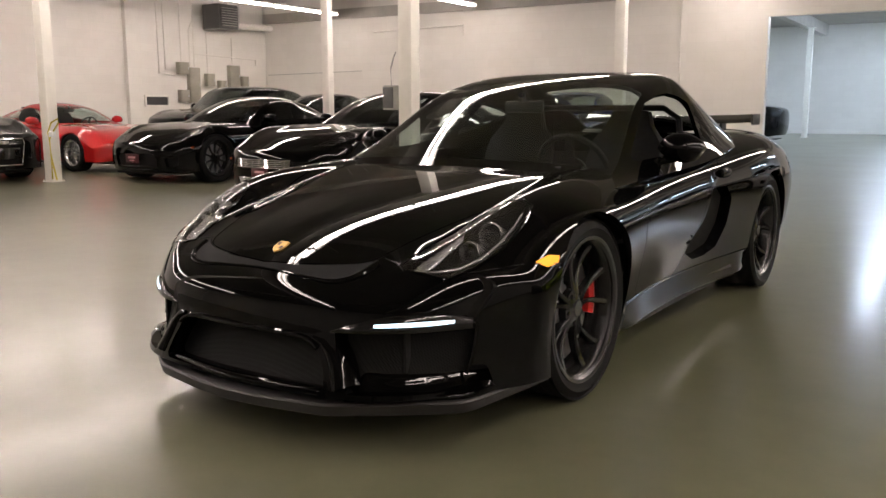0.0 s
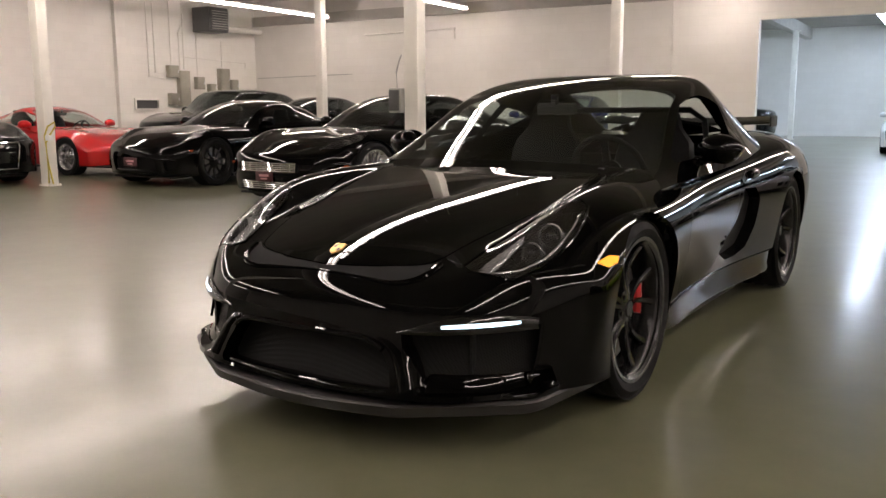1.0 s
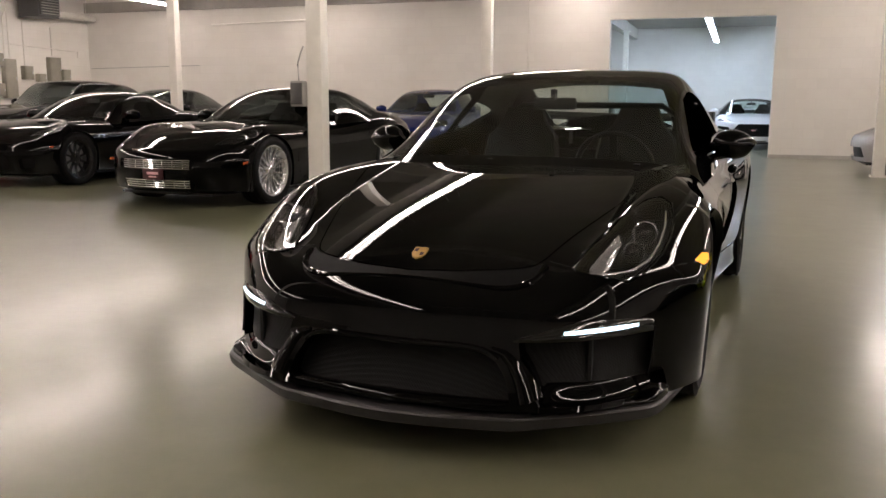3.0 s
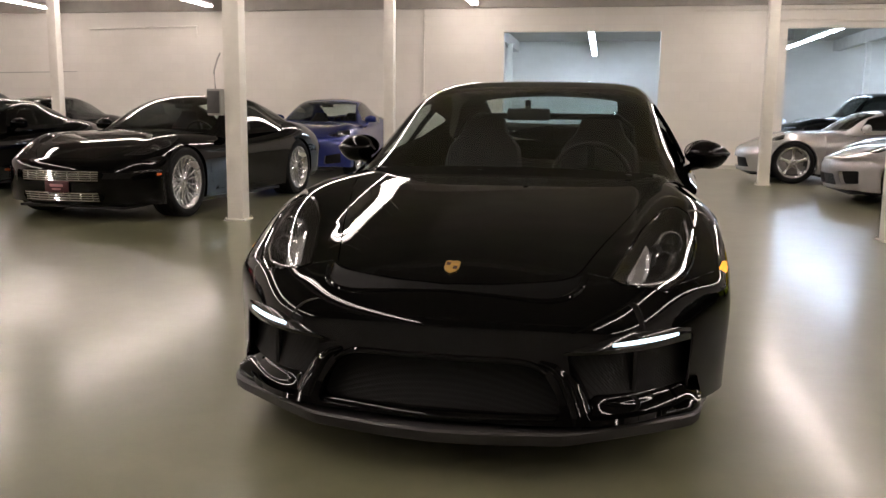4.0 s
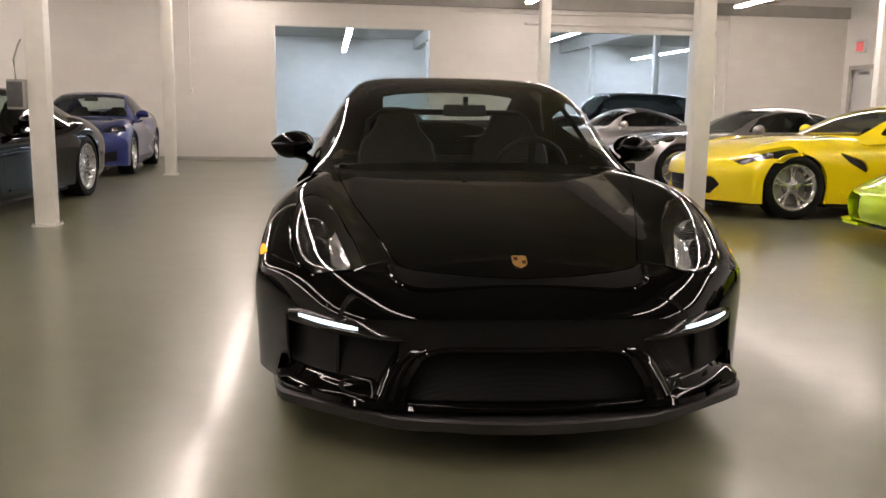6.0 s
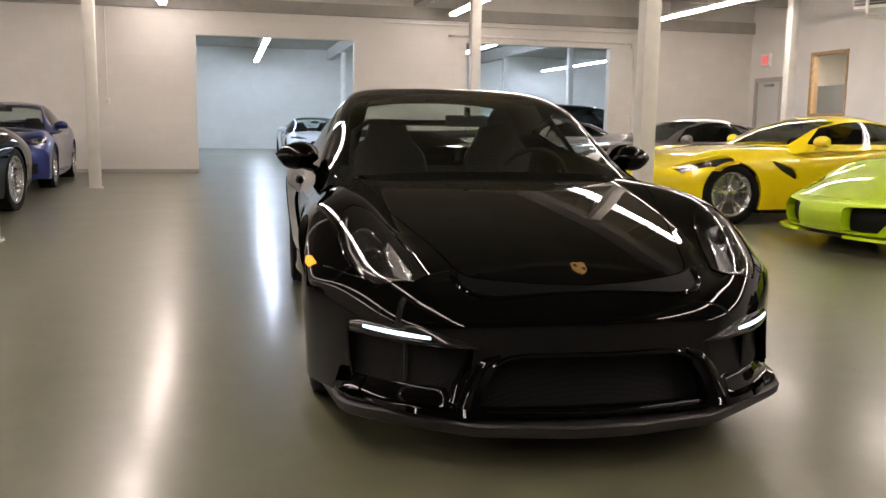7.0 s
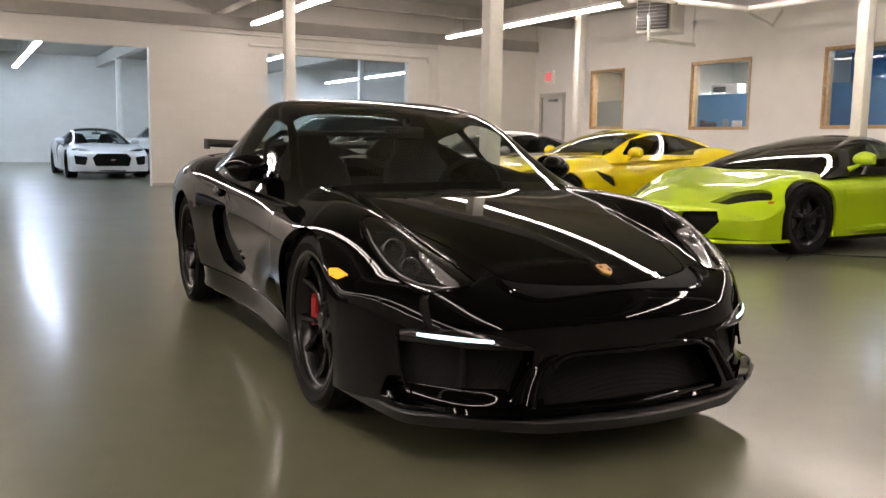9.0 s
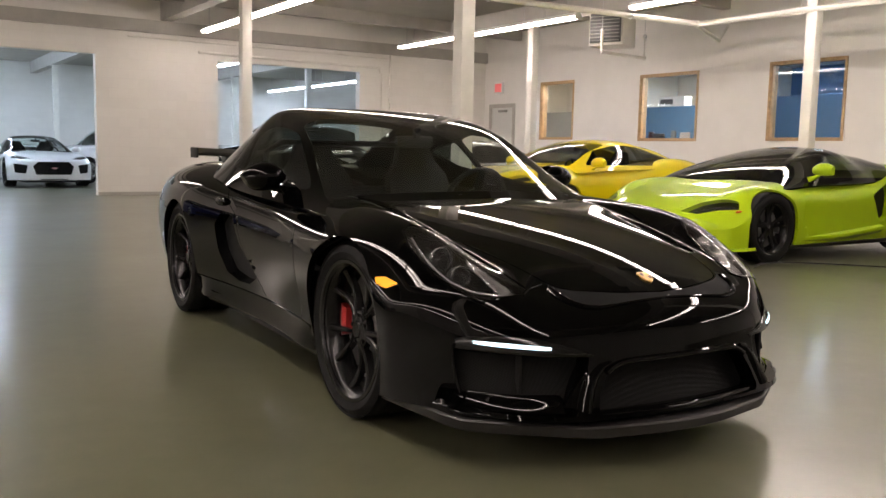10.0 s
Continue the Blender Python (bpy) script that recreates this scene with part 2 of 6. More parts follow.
def add_lathe(bm, rings, n, m=None, axis="x", close=False):
    """rings: (radius, offset along the axis)."""
    rows = []
    for r, o in rings:
        row = []
        for i in range(n):
            a = 2 * math.pi * i / n
            c = (o, r * math.cos(a), r * math.sin(a)) if axis == "x" else (r * math.cos(a), r * math.sin(a), o) if axis == "z" else (r * math.cos(a), o, r * math.sin(a))
            v = Vector(c)
            row.append(bm.verts.new(m @ v if m else v))
        rows.append(row)
    pairs = list(zip(rows, rows[1:])) + ([(rows[-1], rows[0])] if close else [])
    for a, b in pairs:
        for i in range(n):
            bm.faces.new((a[i], a[(i + 1) % n], b[(i + 1) % n], b[i]))
    return rows


def add_tube(bm, pts, r, n=8, caps=True):
    """A round tube through points."""
    pts = [Vector(p) for p in pts]
    rows = []
    for i, p in enumerate(pts):
        d = (pts[min(i + 1, len(pts) - 1)] - pts[max(i - 1, 0)]).normalized()
        side = d.cross(Vector((0, 0, 1)))
        if side.length < 0.05:
            side = d.cross(Vector((1, 0, 0)))
        side.normalize()
        up = side.cross(d).normalized()
        rr = r[i] if isinstance(r, (list, tuple)) else r
        rows.append([bm.verts.new(p + side * (rr * math.cos(2 * math.pi * k / n)) + up * (rr * math.sin(2 * math.pi * k / n))) for k in range(n)])
    for a, b in zip(rows, rows[1:]):
        for i in range(n):
            bm.faces.new((a[i], a[(i + 1) % n], b[(i + 1) % n], b[i]))
    if caps:
        bm.faces.new(rows[0][::-1])
        bm.faces.new(rows[-1])
    return bm


def add_loft(bm, sections, caps=True):
    """Closed rings of equal length joined in order."""
    rows = [[bm.verts.new(p) for p in s] for s in sections]
    n = len(rows[0])
    for a, b in zip(rows, rows[1:]):
        for i in range(n):
            bm.faces.new((a[i], a[(i + 1) % n], b[(i + 1) % n], b[i]))
    if caps:
        bm.faces.new(rows[0][::-1])
        bm.faces.new(rows[-1])
    bmesh.ops.recalc_face_normals(bm, faces=bm.faces)
    return bm


def curve(*pts):
    """A smooth monotone curve through (t, value) pairs, for numbers and arrays."""
    t = np.array([p[0] for p in pts], float)
    v = np.array([p[1] for p in pts], float)
    h = np.diff(t)
    d = np.diff(v) / h
    s = np.zeros(len(t))
    for i in range(1, len(t) - 1):
        if d[i - 1] * d[i] > 0:
            w1, w2 = 2 * h[i] + h[i - 1], h[i] + 2 * h[i - 1]
            s[i] = (w1 + w2) / (w1 / d[i - 1] + w2 / d[i])
    s[0], s[-1] = d[0], d[-1]

    def at(x):
        x = np.clip(np.asarray(x, float), t[0], t[-1])
        i = np.clip(np.searchsorted(t, x) - 1, 0, len(h) - 1)
        u = (x - t[i]) / h[i]
        r = ((1 + 2 * u) * (1 - u) ** 2 * v[i] + u * (1 - u) ** 2 * h[i] * s[i] + u * u * (3 - 2 * u) * v[i + 1] + u * u * (u - 1) * h[i] * s[i + 1])
        return r if r.ndim else float(r)
    return at


def poly_sdf(points, r=0.0):
    """Signed distance to a polygon, grown by r with round corners."""
    pts = np.array(points, float)

    def at(px, py):
        px, py = np.asarray(px, float), np.asarray(py, float)
        best = np.full(px.shape, 1e9)
        inside = np.zeros(px.shape, bool)
        for (ax, ay), (bx, by) in zip(pts, np.roll(pts, -1, axis=0)):
            ex, ey = bx - ax, by - ay
            wx, wy = px - ax, py - ay
            k = np.clip((wx * ex + wy * ey) / (ex * ex + ey * ey), 0, 1)
            best = np.minimum(best, (wx - k * ex) ** 2 + (wy - k * ey) ** 2)
            c = (ay <= py) != (by <= py)
            with np.errstate(divide="ignore", invalid="ignore"):
                xi = ax + (py - ay) * ex / (ey if ey else 1e-12)
            inside ^= c & (px < xi)
        return np.sqrt(best) * np.where(inside, -1, 1) - r
    return at


def cut(bm, f):
    """Cut a surface along f(x, y, z) = 0. Returns the faces where f < 0."""
    bm.verts.index_update()
    verts = list(bm.verts)
    co = np.array([v.co for v in verts])
    d = np.asarray(f(co[:, 0], co[:, 1], co[:, 2]), float).copy()
    edges = list(bm.edges)
    ia = np.array([e.verts[0].index for e in edges])
    ib = np.array([e.verts[1].index for e in edges])
    moved = set()
    for k in np.nonzero(d[ia] * d[ib] < 0)[0]:
        a, b = int(ia[k]), int(ib[k])
        t = d[a] / (d[a] - d[b]) if d[a] != d[b] else 0.5
        if t < 0.18 and a not in moved:
            moved.add(a)
            verts[a].co = verts[a].co.lerp(verts[b].co, t)
            d[a] = 0.0
        elif t > 0.82 and b not in moved:
            moved.add(b)
            verts[b].co = verts[b].co.lerp(verts[a].co, 1 - t)
            d[b] = 0.0
    zero = [verts[i] for i in np.nonzero(np.abs(d) < 1e-9)[0]]
    for k in np.nonzero(d[ia] * d[ib] < 0)[0]:
        a, b = ia[k], ib[k]
        _, nv = bmesh.utils.edge_split(edges[k], verts[int(a)], d[a] / (d[a] - d[b]))
        zero.append(nv)
    if zero:
        bmesh.ops.connect_verts(bm, verts=zero, check_degenerate=False)
    inside = {fc for i in np.nonzero(d < -1e-9)[0] for fc in verts[int(i)].link_faces}
    known = set(zero)
    rim = [fc for fc in {fc for v in zero for fc in v.link_faces} - inside if all(v in known for v in fc.verts)]
    if rim:
        c = np.array([fc.calc_center_median() for fc in rim])
        inside |= {fc for fc, q in zip(rim, f(c[:, 0], c[:, 1], c[:, 2])) if q < 0}
    return list(inside)


def take(bm, faces):
    """Move faces into a mesh of their own."""
    nb, made = bmesh.new(), {}
    for f in faces:
        vs = []
        for v in f.verts:
            if v not in made:
                made[v] = nb.verts.new(v.co)
            vs.append(made[v])
        nb.faces.new(vs)
    bmesh.ops.delete(bm, geom=faces, context="FACES")
    nb.normal_update()
    return nb


def flange(bm, depth, pick=None):
    """Give a panel's open edges a turned-in lip."""
    bm.normal_update()
    es = [e for e in bm.edges if e.is_boundary and (pick is None or pick(e))]
    ns = {v: v.normal.copy() for e in es for v in e.verts}
    out = bmesh.ops.extrude_edge_only(bm, edges=es)
    for v in [g for g in out["geom"] if isinstance(g, bmesh.types.BMVert)]:
        near = min((e.other_vert(v) for e in v.link_edges if e.other_vert(v) in ns), key=lambda w: (w.co - v.co).length)
        v.co -= ns[near] * depth
    return bm


def sink(bm, faces, shift):
    """Press faces in by a vector (or along the normal by a number); returns the pressed faces."""
    bm.normal_update()
    ns = {v: v.normal.copy() for f in faces for v in f.verts}
    keep = {f for f in faces}
    out = bmesh.ops.extrude_face_region(bm, geom=list(keep))
    nf = [g for g in out["geom"] if isinstance(g, bmesh.types.BMFace)]
    nv = [g for g in out["geom"] if isinstance(g, bmesh.types.BMVert)]
    bmesh.ops.delete(bm, geom=[f for f in keep if f.is_valid], context="FACES_ONLY")
    bm.normal_update()
    for v in nv:
        v.co += shift if isinstance(shift, Vector) else v.normal * -shift
    return [f for f in nf if f.is_valid]


def groove(bm, f, width=0.0045, depth=0.008):
    """A panel gap along f = 0. Returns the faces inside it."""
    outer = cut(bm, lambda x, y, z: f(x, y, z) - width / 2)
    edge = {v for fc in outer for v in fc.verts}
    inner = set(cut(bm, lambda x, y, z: f(x, y, z) + width / 2))
    near = list({fc for v in edge if v.is_valid for fc in v.link_faces} - inner)
    if near:
        c = np.array([fc.calc_center_median() for fc in near])
        band = [fc for fc, q in zip(near, f(c[:, 0], c[:, 1], c[:, 2])) if abs(q) < width / 2]
        if band:
            sink(bm, band, depth)
    return [fc for fc in inner if fc.is_valid]


def smoothed(bm, levels):
    """Catmull-Clark subdivision of a cage."""
    me = bpy.data.meshes.new("cage")
    bm.to_mesh(me)
    bm.free()
    ob = new("cage", me)
    mod = ob.modifiers.new("s", "SUBSURF")
    mod.levels = mod.render_levels = levels
    mod.use_limit_surface = True
    got = bpy.data.meshes.new_from_object(ob.evaluated_get(bpy.context.evaluated_depsgraph_get()))
    nb = bmesh.new()
    nb.from_mesh(got)
    bpy.data.objects.remove(ob)
    bpy.data.meshes.remove(me)
    bpy.data.meshes.remove(got)
    return nb


# ---- cars: one builder, a set of measures for each ----
def body_cage(c):
    """The painted shell as a cage of top, side, front and rear sheets. Front axle at y = 0, nose towards -y."""
    bm = bmesh.new()
    ys, W = c["ys"], c["W"]
    n = len(ys)
    xf = c.get("xf", (0.0, 0.36, 0.60, 0.80, 0.955))
    tops = (c["zC"], c["zH"], c["zV"], c["zF"], c["zS"])
    reach_f, reach_r = c.get("reach_f", 0.15), c.get("reach_r", c["wb"] - 0.1)

    def y_at(i, x):
        y = ys[i]
        if y < reach_f:
            y += c["dn"] * ((reach_f - y) / (reach_f - ys[0])) ** 0.8 * x ** c.get("pn", 2.4)
        if y > reach_r:
            y -= c["dr"] * ((y - reach_r) / (ys[-1] - reach_r)) ** 0.8 * x ** 3
        return y

    def mirror_pair(p):
        a = bm.verts.new(p)
        return (a, a) if abs(p[0]) < 1e-6 else (a, bm.verts.new((-p[0], p[1], p[2])))

    top = [[None] * 5 for _ in range(n)]
    side = [[None] * 5 for _ in range(n)]
    for i in range(n):
        for j in range(5):
            y = y_at(i, xf[j])
            top[i][j] = mirror_pair((xf[j] * W(y), y, tops[j](y)))
        side[i][0] = top[i][4]
        y = y_at(i, 1.0)
        for k, (inset, z) in enumerate(zip((0.0, c["tuck"](y), c["tuck"](y) * c.get("low", 0.75), c["under"](y)), (c["zW"](y), c["zM"](y), c["zL"](y), c["zB"](y))), 1):
            side[i][k] = mirror_pair((W(y) - inset, y, z))

    def sheet_end(i, offs, zr):
        """The front or rear sheet: columns under top[i], rows like side[i]."""
        cols = []
        for j in range(4):
            col = [top[i][j]]
            for k in range(1, 5):
                y = y_at(i, xf[j]) + offs[k - 1]
                col.append(mirror_pair((xf[j] * W(y_at(i, 1.0)) * 0.995, y, zr[k - 1])))
            cols.append(col)
        cols.append(side[i])
        return cols

    front = sheet_end(0, c["f_off"], c["f_z"])
    rear = sheet_end(n - 1, c["r_off"], c["r_z"])

    def quad(a, b, d, e):
        for s in (0, 1):
            vs = [v[s] for v in (a, b, d, e)]
            if s:
                vs.reverse()
            if len(set(vs)) >= 3:
                bm.faces.new(list(dict.fromkeys(vs)))
    for i in range(n - 1):
        for j in range(4):
            quad(top[i][j], top[i][j + 1], top[i + 1][j + 1], top[i + 1][j])
            quad(side[i][j], side[i][j + 1], side[i + 1][j + 1], side[i + 1][j])
    if c.get("valley"):
        layer = bm.edges.layers.float.new("crease_edge")
        for i in range(n - 1):
            for s in (0, 1):
                e = bm.edges.get((top[i][2][s], top[i + 1][2][s]))
                if e:
                    e[layer] = c["valley"](0.5 * (ys[i] + ys[i + 1]))
    for g, flip in ((front, False), (rear, True)):
        for j in range(4):
            for k in range(4):
                a, b, d, e = g[j][k], g[j][k + 1], g[j + 1][k + 1], g[j + 1][k]
                quad(*((a, b, d, e) if not flip else (a, e, d, b)))
    bmesh.ops.recalc_face_normals(bm, faces=bm.faces)
    if sum(f.normal.z for f in bm.faces if f.calc_center_median().z > 0.5) < 0:
        bmesh.ops.reverse_faces(bm, faces=bm.faces)
    return bm


def cabin_cage(rows):
    """The greenhouse: rows of (y, z of the ridge, roof edge x, roof edge z, belt x, belt z, sweep back at the edge)."""
    bm = bmesh.new()
    got = []
    for y, zc, xr, zr, xb, zb, k in rows:
        line = []
        for x, z, e in ((0, zc, 0), (0.55 * xr, zc - 0.22 * (zc - zr), 0.30), (0.92 * xr, zr + 0.20 * (zc - zr), 0.85), (xr + 0.10 * (xb - xr), zr - 0.10 * (zr - zb), 1.06), (xr + 0.55 * (xb - xr), zr - 0.5 * (zr - zb), 1.15), (xb, zb, 1.2)):
            p = (x, y + k * e, z)
            a = bm.verts.new(p)
            line.append((a, a) if x == 0 else (a, bm.verts.new((-p[0], p[1], p[2]))))
        got.append(line)
    for a, b in zip(got, got[1:]):
        for j in range(5):
            for s in (0, 1):
                vs = [v[s] for v in (a[j], a[j + 1], b[j + 1], b[j])]
                if s:
                    vs.reverse()
                bm.faces.new(list(dict.fromkeys(vs)))
    bmesh.ops.recalc_face_normals(bm, faces=bm.faces)
    if sum(f.normal.z for f in bm.faces) < 0:
        bmesh.ops.reverse_faces(bm, faces=bm.faces)
    return bm


def tyre_bm(r, w, rim_r):
    bm = bmesh.new()
    h = w / 2
    rings = [(rim_r - 0.004, -h * 0.86), (rim_r + 0.012, -h * 0.95), ((r + rim_r) / 2, -h), (r - 0.022, -h * 0.96), (r - 0.006, -h * 0.86)]
    for g in (-0.5, -0.17, 0.17, 0.5):
        rings += [(r, (g - 0.09) * 2 * h * 0.78), (r - 0.007, (g - 0.035) * 2 * h * 0.78), (r - 0.007, (g + 0.035) * 2 * h * 0.78), (r, (g + 0.09) * 2 * h * 0.78)]
    rings += [(r - 0.006, h * 0.86), (r - 0.022, h * 0.96), ((r + rim_r) / 2, h), (rim_r + 0.012, h * 0.95), (rim_r - 0.004, h * 0.86)]
    add_lathe(bm, rings, 56)
    bmesh.ops.recalc_face_normals(bm, faces=bm.faces)
    return bm


def rim_bm(rim_r, w, spokes, pair, face, thick):
    """An alloy: barrel with lips, hub, and tapered spokes (pair: degrees between the twins, 0 for single ones)."""
    bm = bmesh.new()
    h = w / 2
    add_lathe(bm, [(rim_r - 0.004, -h * 0.86), (rim_r - 0.002, -h * 0.84), (rim_r - 0.030, -h * 0.70), (rim_r - 0.05, 0), (rim_r - 0.032, h * 0.66), (rim_r - 0.020, h * 0.80), (rim_r - 0.002, h * 0.86), (rim_r + 0.004, h * 0.90), (rim_r + 0.002, h * 0.93), (rim_r - 0.012, h * 0.92), (rim_r - 0.022, h * 0.84)], 56)
    add_lathe(bm, [(0.001, face - 0.012), (0.030, face - 0.012), (0.034, face - 0.018), (0.05, face - 0.022), (0.072, face - 0.03), (0.078, face - 0.07)], 24)
    for i in range(5):
        a = 2 * math.pi * (i + 0.5) / 5
        add_lathe(bm, [(0.001, 0.012), (0.009, 0.010), (0.010, 0.0)], 8, Matrix.Translation((face - 0.03, 0.055 * math.cos(a), 0.055 * math.sin(a))))
    turns = [360.0 * i / spokes for i in range(spokes)]
    for a0 in turns:
        for da in ((-pair / 2, pair / 2) if pair else (0,)):
            secs = []
            for k in range(6):
                u = k / 5
                rad = 0.055 + (rim_r - 0.020 - 0.055) * u
                ang = radians(a0 + da * (0.45 + 0.55 * u) * (1.0 if pair else 0))
                hw = thick * (1.25 - 0.55 * math.sin(math.pi * min(1, u * 1.1)) + 0.15 * u) / 2
                out = face - 0.022 - 0.020 * math.sin(math.pi * u * 0.9) + (h * 0.84 - face + 0.012) * u ** 2.2
                dep = 0.040 - 0.012 * u
                cy, cz = math.cos(ang), math.sin(ang)
                ring = []
                for s, o in ((-1, out - 0.006), (-0.6, out), (0.6, out), (1, out - 0.006), (0.8, out - dep), (-0.8, out - dep)):
                    ring.append((o, rad * cy - s * hw * cz, rad * cz + s * hw * cy))
                secs.append(ring)
            add_loft(bm, secs)
    bmesh.ops.recalc_face_normals(bm, faces=bm.faces)
    return bm


def add_wheels(car, c):
    """Four wheels with tyre, rim, disc, caliper; the outer side looks to +x and is turned for the other side."""
    made = {}
    for y, (r, w, rr) in ((0.0, c["wheel_f"]), (c["wb"], c["wheel_r"])):
        for s in (1, -1):
            wheel = new("wheel")
            wheel.parent = car
            xo = (c["track"] if y == 0 else c.get("track_r", c["track"])) - w / 2
            wheel.matrix_basis = pose(s * xo, y, r, 0, 0, 0 if s > 0 else 180) @ pose(0, 0, 0, c.get("turn", 17) * (1 if s > 0 else -1))
            key = (r, w)
            if key not in made:
                face = w / 2 * c.get("dish", 0.80)
                made[key] = [part("tyre", tyre_bm(r, w, rr), "tyre", wheel), part("rim", rim_bm(rr, w, c["spokes"], c["pair"], face, c["thick"]), c["rim"], wheel)]
                bm = bmesh.new()
                add_lathe(bm, [(0.06, -0.02), (rr * 0.78, -0.02), (rr * 0.78, 0.0), (rr * 0.78, 0.008), (0.10, 0.008), (0.085, 0.03), (0.05, 0.03)], 40)
                made[key].append(part("brake_disc", bm, "disc", wheel))
            else:
                for o in made[key]:
                    cp = o.copy()
                    scene.collection.objects.link(cp)
                    cp.parent = wheel
            cal = bmesh.new()
            secs = []
            back = 1 if s > 0 else -1
            for k in range(7):
                a = radians(-17 + 34 * k / 6)
                ring = []
                for o, rad in ((0.035, rr * 0.66), (0.045, rr * 0.74), (0.035, rr * 0.85), (-0.03, rr * 0.85), (-0.03, rr * 0.66)):
                    ring.append((o, back * rad * math.cos(a), rad * math.sin(a)))
                secs.append(ring)
            add_loft(cal, secs)
            o = part("brake_caliper", cal, c.get("caliper", "caliper_dark"), wheel)
            o.matrix_basis = pose(0, 0, 0, -c.get("turn", 17) * (1 if s > 0 else -1))


def seat_bm(x, y, z):
    bm = bmesh.new()

    def ring(cx, cy, cz, hx, hz, tilt):
        out = []
        for a in range(12):
            t = 2 * math.pi * a / 12
            px = hx * math.copysign(abs(math.cos(t)) ** 0.6, math.cos(t))
            pz = hz * math.copysign(abs(math.sin(t)) ** 0.6, math.sin(t))
            out.append((cx + px, cy + pz * math.cos(tilt), cz + pz * math.sin(tilt)))
        return out
    add_loft(bm, [ring(x, y - 0.05 + 0.10 * k / 4, z - 0.12 + 0.0 * k, 0.22, 0.26, 0) if k == 0 else ring(x, y - 0.04, z - 0.12 + 0.05 * k, 0.25 - 0.01 * k, 0.25 - 0.015 * k, 0.05) for k in range(4)])
    back = []
    for k in range(9):
        u = k / 8
        wd = 0.24 * (1 - 0.10 * u) if u < 0.62 else 0.24 * (0.94 - 0.5 * (u - 0.62)) if u < 0.78 else 0.14
        if u > 0.98:
            wd = 0.11
        back.append(ring(x, y + 0.20 + 0.22 * u, z + 0.02 + 0.64 * u, wd, 0.065 - 0.02 * u, radians(-10)))
    add_loft(bm, back)
    return bm


def mirror_bm(c, s):
    """A door mirror shell with its arm."""
    mx, my, mz = c["mirror"]
    bm = bmesh.new()
    secs = []
    if c.get("mirror_stalk"):          # a drooping pod, blunt inside and tapered outside
        for k in range(12):
            u = k / 11
            fat = math.sin(math.pi * (0.07 + 0.86 * u)) ** 0.5
            cx, cz = mx - 0.178 + 0.172 * u, mz + 0.016 - 0.040 * u
            secs.append([(s * (cx + 0.020 * math.sin(a)), my - 0.015 + 0.030 * u + 0.080 * fat * math.cos(a) * (1.0 if math.cos(a) < 0 else 0.5), cz + 0.064 * fat * math.sin(a)) for a in (2 * math.pi * q / 20 for q in range(20))])
        add_loft(bm, secs)
        return bm
    for k in range(8):
        u = k / 7
        ry = 0.085 * math.sin(math.pi * (0.10 + 0.78 * u)) ** 0.6
        rz = 0.068 * math.sin(math.pi * (0.14 + 0.70 * u)) ** 0.55
        cx = mx - 0.205 + 0.205 * u
        secs.append([(s * cx, my + 0.02 * u + ry * math.cos(a) * (1.0 if math.cos(a) < 0 else 0.35), mz + 0.012 * math.sin(math.pi * u) + rz * math.sin(a)) for a in (2 * math.pi * q / 16 for q in range(16))])
    add_loft(bm, secs)
    return bm


